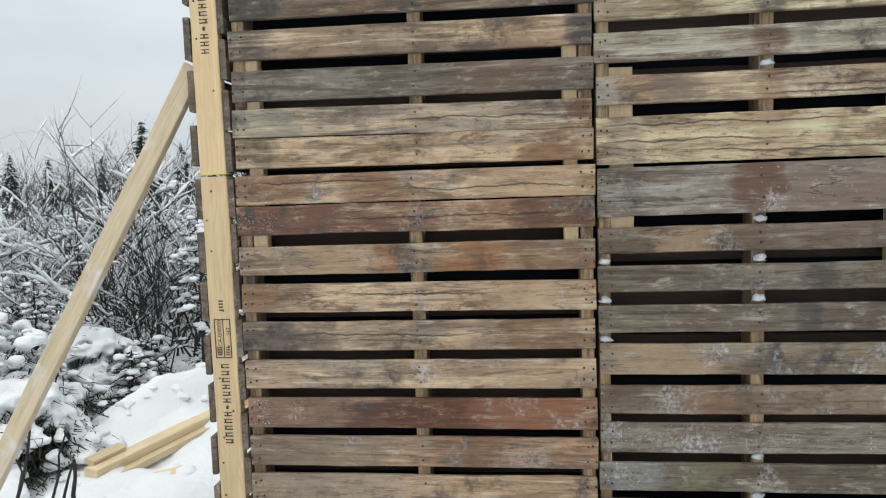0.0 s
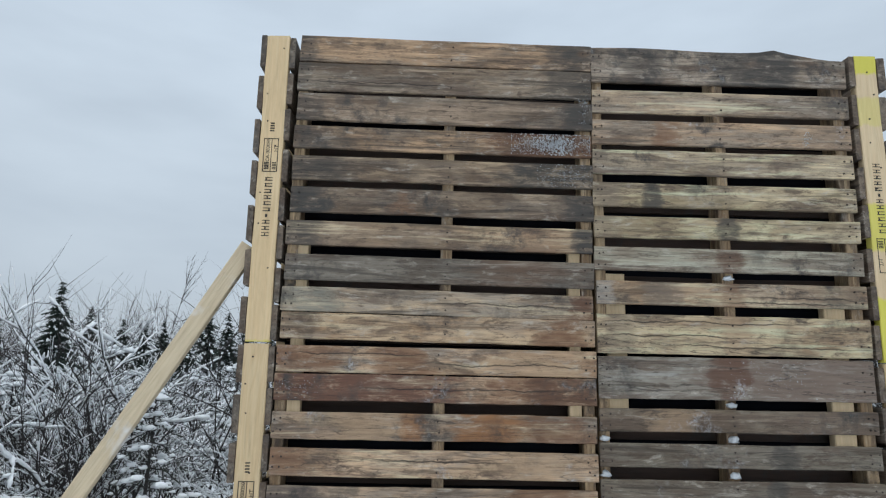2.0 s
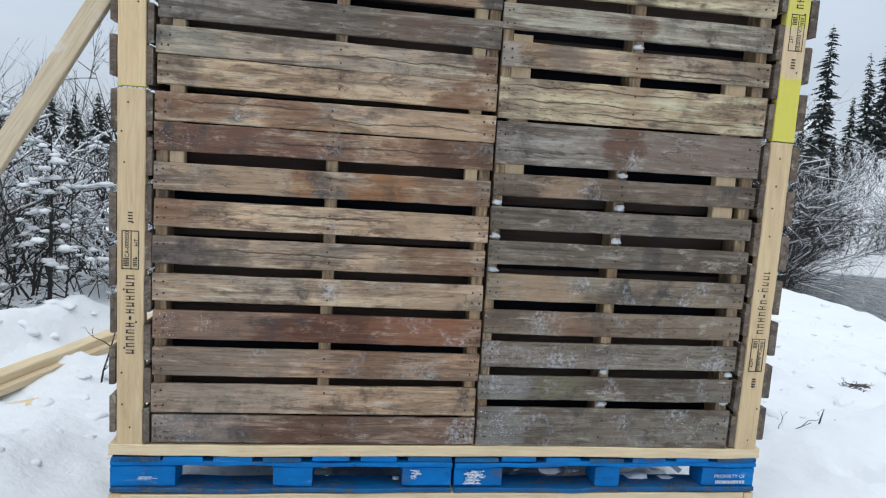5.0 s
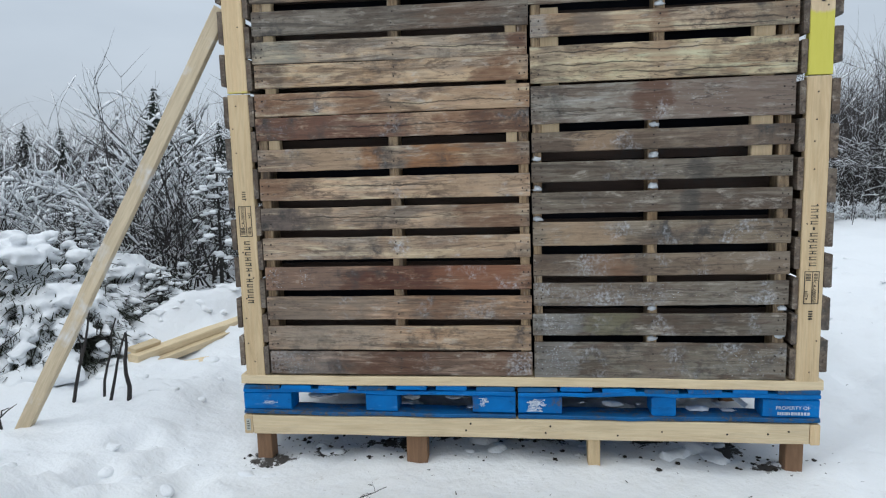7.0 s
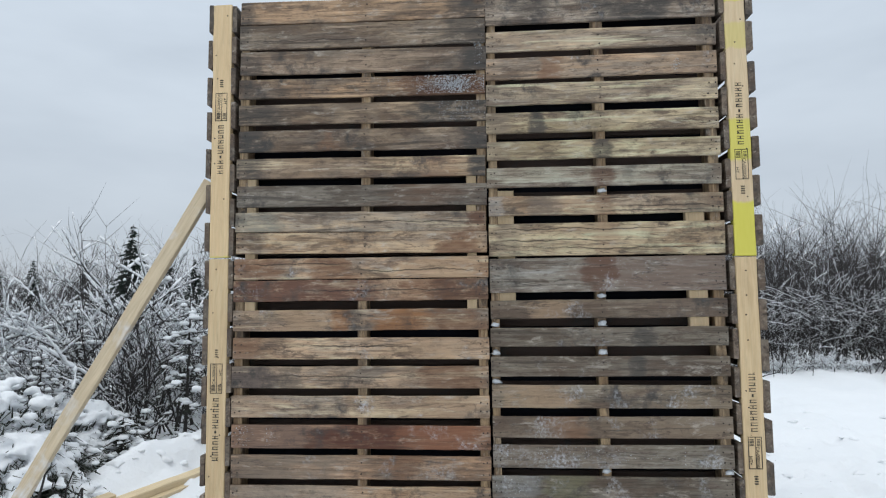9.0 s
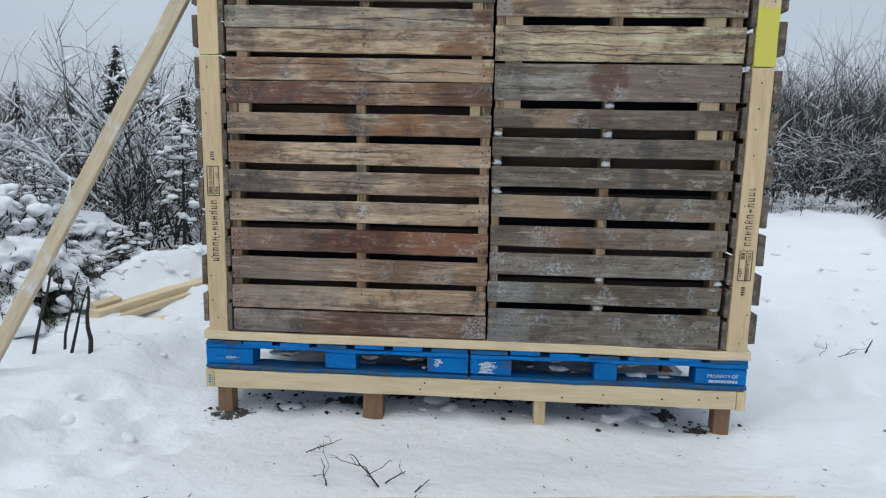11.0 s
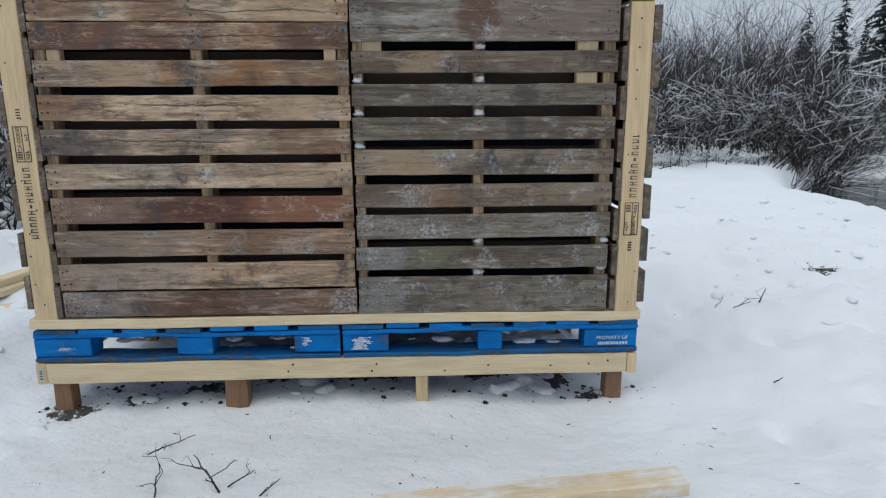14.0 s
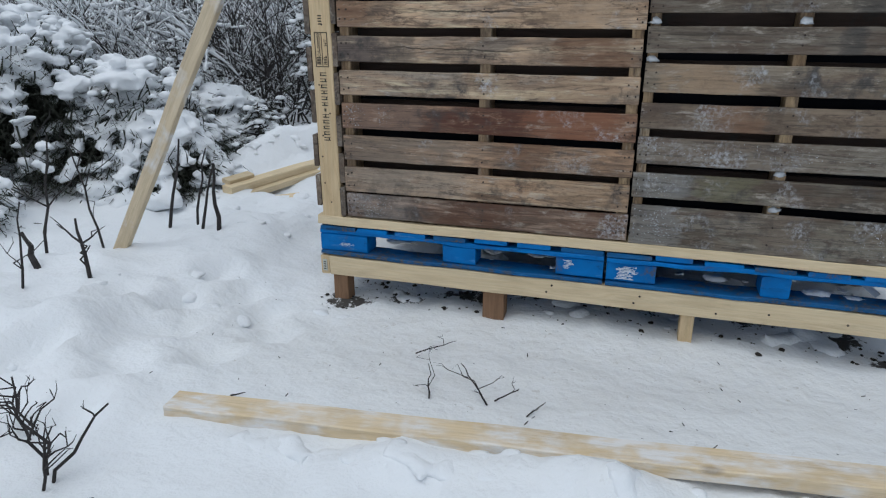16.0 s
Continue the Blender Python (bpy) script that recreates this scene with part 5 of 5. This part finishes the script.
pines = [young_spruce(320, 1.35, 0.50, "young green conifer bowed under clumps of snow", 0.8), young_spruce(321, 0.45, 0.38, "low green conifer bough poking out of the snow", 0.4)]
rng = random.Random(12)
for k, (x, y, s) in enumerate(((-1.34, 2.62, 1.0), (-1.1, 3.9, 1.15), (-2.3, 2.15, 0.7), (-2.75, 3.3, 1.0))):
    m = pose(x, y, ground_z(x, y) - 0.04, 0, 0, k * 70) @ Matrix.Diagonal((s, s, s, 1))
    if k:
        copy_thing(pines[0], m)
    else:
        pines[0].matrix_basis = m
for k, (x, y, s) in enumerate(((-1.55, 2.0, 0.9), (-1.8, 2.5, 1.0), (-2.6, 2.2, 1.1), (-3.0, 0.2, 1.0))):
    m = pose(x, y, ground_z(x, y) - 0.04, 0, 0, k * 50) @ Matrix.Diagonal((s, s, s, 1))
    if k:
        copy_thing(pines[1], m)
    else:
        pines[1].matrix_basis = m


def laden_bush(seed, at, r, h, label):
    """A low bush pressed down by snow: boughs that droop from its crown, each under a row of snow pillows, dark foliage below."""
    rng = random.Random(seed)
    e = base("snowy_bush", (at[0], at[1], ground_z(*at)), label=label, category="bush", group="low bushes buried in snow")
    v, f, sv, sf = [], [], [], []
    for t in range(4200):
        q = Vector((rng.gauss(0, 1), rng.gauss(0, 1), rng.gauss(0, 1))).normalized() * rng.random() ** 0.4
        p = Vector((q.x * r * 0.68, q.y * r * 0.68, h * 0.45 + q.z * h * 0.40))
        d = Vector((rng.gauss(0, 1), rng.gauss(0, 1), rng.gauss(0, 0.7))).normalized() * rng.uniform(0.05, 0.11)
        wd = d.cross(Vector((0.2, 0.3, 1))).normalized() * rng.uniform(0.003, 0.008)
        k = len(v)
        v += [p - wd, p + wd, p + d + wd * 0.3, p + d - wd * 0.3]
        f.append((k, k + 1, k + 2, k + 3))
    for t in range(120):
        a, q = rng.uniform(0, 6.28), r * 0.62 * rng.random() ** 0.6
        s = rng.uniform(0.022, 0.058)
        blob(sv, sf, (q * math.cos(a), q * math.sin(a), h * (1.0 - 0.6 * (q / r) ** 2) * rng.uniform(0.86, 1.04)), (s * 1.2, s * 1.1, s * 0.75), seed * 90 + t, 0.6, 0.6)
    for t in range(26):
        a, q = rng.uniform(0, 6.28), r * rng.uniform(0.85, 1.2)
        s = rng.uniform(0.04, 0.10)
        blob(sv, sf, (q * math.cos(a), q * math.sin(a), rng.uniform(-0.02, 0.08)), (s * 1.3, s * 1.2, s * 0.7), seed * 70 + t, 0.5, 0.8)
    boughs = 26
    for b in range(boughs):
        a = 2 * math.pi * (b + rng.uniform(-0.35, 0.35)) / boughs
        ln, top = r * rng.uniform(0.7, 1.15), h * rng.uniform(0.5, 1.0)
        out = Vector((math.cos(a), math.sin(a), 0))
        side = Vector((-out.y, out.x, 0))
        n, bend, gone = 24, rng.uniform(-0.3, 0.3), rng.uniform(0.1, 0.5)
        for i in range(n):
            g = (i + 0.2) / n
            c = out * ln * g + side * (bend * ln * g * g + rng.gauss(0, 0.026)) + Vector((0, 0, top * (1 - 0.85 * g ** 2.0) + rng.uniform(-0.03, 0.03)))
            s = rng.uniform(0.026, 0.060) * (1.2 - 0.35 * g)
            if rng.random() > gone:
                blob(sv, sf, c, (s * rng.uniform(0.9, 1.5), s * rng.uniform(0.9, 1.5), s * rng.uniform(0.6, 0.95)), seed * 50 + b * 17 + i, 0.8, 0.7)
            for t in range(34):
                o = side * rng.gauss(0, 0.085) + out * rng.gauss(0, 0.05) + Vector((0, 0, -rng.uniform(0.0, 0.30)))
                d = (out * rng.uniform(0.0, 0.8) + Vector((rng.gauss(0, 0.6), rng.gauss(0, 0.6), -rng.uniform(0.1, 0.9)))).normalized() * rng.uniform(0.025, 0.065)
                wd = d.cross(Vector((rng.gauss(0, 1), rng.gauss(0, 1), 1))).normalized() * rng.uniform(0.002, 0.005)
                p = c + o
                if p.z < 0.0:
                    continue
                k = len(v)
                v += [p - wd, p + wd, p + d + wd * 0.3, p + d - wd * 0.3]
                f.append((k, k + 1, k + 2, k + 3))
        tube(v, f, [(0, 0, 0.02), out * ln * 0.5 + Vector((0, 0, top * 0.72)), out * ln + Vector((0, 0, top * 0.2))], [0.014, 0.009, 0.003], 4)
    linked("foliage", v, f, needle, e)
    merged(tagged(linked("snow", sv, sf, snow, e, "thick pillows of snow on the boughs", smooth=True), kind="stuff"), 0.0135)
    return e


laden_bush(1, (-2.05, 1.25), 0.72, 0.78, "dark bush weighed down under thick pillows of snow")
laden_bush(2, (-2.75, 0.95), 0.85, 1.10, "dark bush weighed down under thick pillows of snow")
laden_bush(3, (-1.72, 1.12), 0.40, 0.50, "low dark bush under rounded snow")
laden_bush(4, (-2.65, -0.15), 0.70, 0.72, "dark bush weighed down under thick pillows of snow")
laden_bush(5, (-2.05, 2.25), 0.42, 0.45, "low dark bush under rounded snow")
laden_bush(6, (-3.7, 2.0), 0.95, 1.1, "dark bush weighed down under thick pillows of snow")

# ---- sticks and twigs ----


def stick(name, at, tip, r, seed, label, forks=0, kinks=5, group="bare sticks standing in the snow", bend=0.018):
    rng = random.Random(seed)
    e = base(name, at, label=label, category="stick", group=group)
    v, f = [], []
    d = Vector(tip) - Vector(at)
    pts = [Vector((0, 0, -0.05)) if d.z > 0.1 else Vector((0, 0, 0))]
    pts += [d * (i / kinks) + Vector((rng.gauss(0, bend), rng.gauss(0, bend), rng.gauss(0, bend * 0.4))) * d.length * (0.7 if i < kinks else 0.2) for i in range(1, kinks + 1)]
    tube(v, f, pts, [r * (1 - 0.55 * i / kinks) for i in range(kinks + 1)], 6)
    for k in range(forks):
        i = rng.randint(1, kinks - 1)
        o = Vector((rng.gauss(0, 0.5), rng.gauss(0, 0.5), rng.uniform(0.05, 0.6))).normalized() * d.length * rng.uniform(0.18, 0.5) + d * 0.18
        fv, ff = [], []
        w = o.length * 0.13
        row = [pts[i]] + [pts[i] + o * g + Vector((rng.gauss(0, w), rng.gauss(0, w), rng.gauss(0, 0.5 * w))) for g in (0.3, 0.6, 0.85)] + [pts[i] + o]
        tube(fv, ff, row, [r * 0.55, r * 0.45, r * 0.36, r * 0.3, r * 0.15], 5)
        if rng.random() < 0.6:
            q = o * 0.35 + Vector((rng.gauss(0, w), rng.gauss(0, w), rng.uniform(0, 2 * w)))
            tube(fv, ff, [row[2], row[2] + q * 0.5 + Vector((rng.gauss(0, w * 0.4), rng.gauss(0, w * 0.4), 0)), row[2] + q], [r * 0.3, r * 0.24, r * 0.12], 4)
        linked("side_twig", fv, ff, bark, e)
    linked("stem", v, f, bark, e)
    return e


def standing(x, y, h, dx, dy, r, seed, label, forks=0, **kw):
    z = ground_z(x, y)
    return stick("stick", (x, y, z), (x + dx, y + dy, z + h), r, seed, label, forks, **kw)


standing(-0.82, 0.40, 0.37, 0.02, 0.0, 0.013, 1, "thick cut stem standing upright in the snow")
standing(-0.95, 0.42, 0.36, 0.10, 0.05, 0.009, 2, "thin cut stem leaning in the snow")
standing(-1.16, 0.42, 0.50, 0.14, 0.02, 0.010, 3, "thin bare stem leaning in the snow", 1)
standing(-1.03, 0.5, 0.42, 0.05, 0.1, 0.008, 33, "thin bare stem leaning in the snow", 1)
standing(-0.84, -0.45, 0.24, -0.07, 0.05, 0.010, 4, "broken branch with side twigs in the snow", 4)
standing(-1.18, -0.38, 0.14, -0.14, 0.06, 0.017, 5, "short thick stump of a branch in the snow", bend=0.05)
standing(-1.35, -0.2, 0.55, 0.05, 0.1, 0.008, 6, "thin bare stem with twigs in the snow", 3)
standing(-1.25, 0.05, 0.5, -0.15, 0.05, 0.007, 7, "thin bare stem with twigs in the snow", 3)
standing(-1.05, -0.6, 0.35, 0.04, 0.05, 0.006, 8, "thin bare stem with twigs in the snow", 2)
standing(-0.95, -0.95, 0.30, -0.1, 0.1, 0.007, 9, "thin bare stem with twigs in the snow", 3)
standing(0.00, -1.47, 0.17, 0.10, 0.13, 0.0055, 10, "bent dark branch rising from the snow", 1, bend=0.07)
standing(-0.02, -1.46, 0.22, -0.05, 0.03, 0.0055, 13, "gnarled dark branch with many twigs", 8, bend=0.08)
standing(0.0, -1.50, 0.15, 0.03, 0.06, 0.0045, 43, "gnarled dark branch with many twigs", 5, bend=0.08)
standing(-0.08, -1.40, 0.20, -0.10, 0.04, 0.005, 14, "gnarled dark branch with many twigs", 6, bend=0.09)
standing(-0.16, -1.36, 0.17, -0.14, 0.05, 0.0045, 44, "gnarled dark branch with many twigs", 6, bend=0.09)
standing(-0.22, -1.44, 0.10, -0.10, 0.05, 0.004, 45, "gnarled dark branch with many twigs", 5, bend=0.08)
standing(0.10, -1.56, 0.03, 0.10, 0.04, 0.004, 15, "thin twig on the snow")
standing(-0.60, 1.55, 0.34, 0.08, 0.05, 0.006, 16, "thin bare stem leaning on the boards", 2)
TW = "dark twigs lying on the trodden snow"
for k, (x0, y0, x1, y1, h, r, fk) in enumerate(((0.94, -0.78, 0.81, -0.60, 0.16, 0.0036, 4), (0.96, -0.76, 1.02, -0.68, 0.10, 0.0028, 1), (0.77, -0.82, 0.69, -0.58, 0.10, 0.0028, 2), (0.59, -0.43, 0.70, -0.27, 0.06, 0.0026, 3),
                                               (1.07, -0.83, 1.11, -0.74, 0.05, 0.0024, 1), (1.56, -0.86, 1.58, -0.84, 0.07, 0.003, 0), (3.0, 0.9, 3.45, 1.0, 0.05, 0.004, 2), (3.5, 1.0, 3.56, 1.05, 0.16, 0.005, 0), (4.38, 1.66, 4.24, 1.74, 0.06, 0.004, 4), (3.1, 0.1, 3.14, 0.1, 0.06, 0.003, 0), (5.1, 7.6, 6.0, 8.6, 0.10, 0.014, 1), (0.2, -1.0, 0.24, -0.98, 0.01, 0.003, 0))):
    z = ground_z(x0, y0)
    stick("twig", (x0, y0, z + 0.006), (x1, y1, ground_z(x1, y1) + 0.006 + 0.35 * h), r, 60 + k, "dark forked twig lying on the snow" if fk else "thin dark twig lying on the snow", fk, 6, TW)
v, f = [], []
rng = random.Random(99)
for k in range(150):
    if k % 3:
        x, y = rng.uniform(-0.3, 2.7), rng.uniform(-1.0, 0.35)
    else:
        x, y = rng.uniform(-0.9, 5.5), rng.uniform(-1.9, 3.0)
    a, s = rng.uniform(0, 6.28), rng.uniform(0.0012, 0.005)
    ln = s * rng.uniform(1, 5)
    z = ground_z(x, y) + 0.003
    d = Vector((math.cos(a) * ln, math.sin(a) * ln, rng.uniform(0, 0.004)))
    tube(v, f, [(x, y, z), Vector((x, y, z)) + d], [s * 0.5, s * 0.3], 4)
tagged(linked("debris", v, f, bark), "specks of bark and soil strewn on the snow", "debris", kind="stuff")
# clods of snow heaped under the beam and beside the shed
v, f = [], []
for k in range(480):
    if k >= 330:
        x, y = rng.uniform(3.2, 6.2), rng.uniform(0.6, 4.6)
        s = rng.uniform(0.012, 0.05)
    elif k >= 150:
        x, y = (rng.uniform(0.3, 2.5), 0) if k < 230 else (rng.gauss(-0.5, 0.25), rng.uniform(-1.9, 0.8))
        y = y or -1.225 + 0.094 * (x - 0.1) + rng.gauss(0, 0.035)
        s = rng.uniform(0.012, 0.032) if k < 230 else rng.uniform(0.02, 0.05)
    elif k < 95:
        x, y = rng.uniform(0.0, 2.45), rng.uniform(0.10, 0.75)
        s = rng.uniform(0.02, 0.07)
    else:
        x, y = rng.uniform(-1.4, -0.25), rng.uniform(0.7, 2.4)
        s = rng.uniform(0.02, 0.06)
    if 262 <= k < 330:
        continue
    blob(v, f, (x, y, ground_z(x, y) - s * (0.28 if k < 150 else 0.45 if k < 330 else 0.2)), (s * 1.2, s * rng.uniform(0.8, 1.4), s * rng.uniform(0.5, 0.8)), 400 + k, 0.6)
merged(tagged(linked("snow_clods", v, f, snow, smooth=True), "broken clods of snow", "snow", kind="stuff"), 0.014)
v, f = [], []
for k in range(330):
    a, d = rng.uniform(0, 6.28), rng.uniform(0.03, 0.2)
    px = (0.08, 0.3, 2.36, 4.27, 0.65)[k % 5]
    py = (0.0, 0.2, 0.05, 1.68, 0.3)[k % 5]
    x, y, s = px + d * math.cos(a), py + d * math.sin(a) * 0.6, rng.uniform(0.002, 0.004) + 0.009 * rng.random() ** 4
    if k > 70:
        x, y = rng.choice((rng.uniform(0.05, 0.75), rng.uniform(0.8, 1.7), rng.uniform(1.7, 2.4))), abs(rng.gauss(0.22, 0.12))
    blob(v, f, (x, y, ground_z(x, y) + s * 0.2), (s, s, s * 0.6), 700 + k, 0.7)
tagged(linked("soil_clods", v, f, plain("dark_soil", (0.03, 0.024, 0.018), 0.9, 0.4, 40.0, 0.5)), "dark clods of soil on the snow", "soil", kind="stuff")


def frost(x0, x1, z0, z1, count, seed, big=0.009):
    """A crust of frost crystals clinging to the slats, thickest in its middle."""
    rng = random.Random(seed)
    v, f = [], []
    for k in range(count * 3):
        x = min(x1, max(x0, rng.gauss((x0 + x1) / 2, (x1 - x0) / 4)))
        z = min(z1, max(z0, rng.gauss((z0 + z1) / 2, (z1 - z0) / 3.6)))
        s = big * (0.07 + 0.6 * rng.random() ** 4)
        n = len(v)
        sides = 5
        v.append(Vector((x, -0.001 - s * 0.35, z)))
        a0 = rng.uniform(0, 6)
        v += [Vector((x + s * rng.uniform(0.6, 1.2) * math.cos(a0 + 1.2566 * q), 0.004, z + s * rng.uniform(0.5, 1.0) * math.sin(a0 + 1.2566 * q))) for q in range(sides)]
        f += [(n, n + 1 + (q + 1) % sides, n + 1 + q) for q in range(sides)]
    tagged(linked("frost", v, f, rime_ice), "white frost crystals clinging to the weathered slats", "frost", kind="stuff")


frost(0.98, 1.28, 2.42, 2.50, 900, 1, 0.0075)
frost(0.80, 1.0, 2.45, 2.50, 120, 21, 0.005)
frost(1.08, 1.282, 2.295, 2.38, 420, 2, 0.0055)
frost(1.24, 1.284, 2.55, 2.74, 130, 22, 0.005)
frost(1.255, 1.284, 2.42, 2.50, 40, 3, 0.006)
frost(0.15, 0.24, 0.86, 0.94, 60, 4, 0.007)
frost(0.29, 0.35, 0.86, 0.94, 50, 5, 0.007)
frost(0.16, 0.34, 0.48, 0.56, 130, 6, 0.005)
frost(1.31, 1.46, 0.48, 0.60, 130, 7, 0.005)
frost(1.31, 1.46, 0.65, 0.735, 110, 17, 0.005)
frost(1.36, 2.1, 0.79, 0.86, 220, 8, 0.006)
frost(2.09, 2.15, 2.48, 2.54, 25, 10, 0.007)
frost(1.95, 2.25, 1.03, 1.11, 100, 11, 0.005)
frost(2.02, 2.28, 0.48, 0.6, 70, 12, 0.005)
frost(0.15, 0.3, 1.5, 1.57, 60, 13, 0.005)
frost(1.75, 2.1, 1.53, 1.66, 90, 14, 0.005)
v, f = [], []
for k, (x, z) in enumerate(((1.776, 1.497), (1.776, 1.376), (1.776, 1.254), (1.776, 0.756), (1.776, 0.628), (1.315, 1.376), (1.315, 1.254), (1.315, 1.13), (2.275, 0.64), (2.28, 0.752), (1.79, 1.958), (0.745, 0.90))):
    blob(v, f, (x, 0.016, z), (0.019, 0.010, 0.015), 900 + k, 0.8)
tagged(linked("snow_plugs", v, f, rime_ice, smooth=True), "plugs of snow caught between the slats", "snow", kind="stuff")
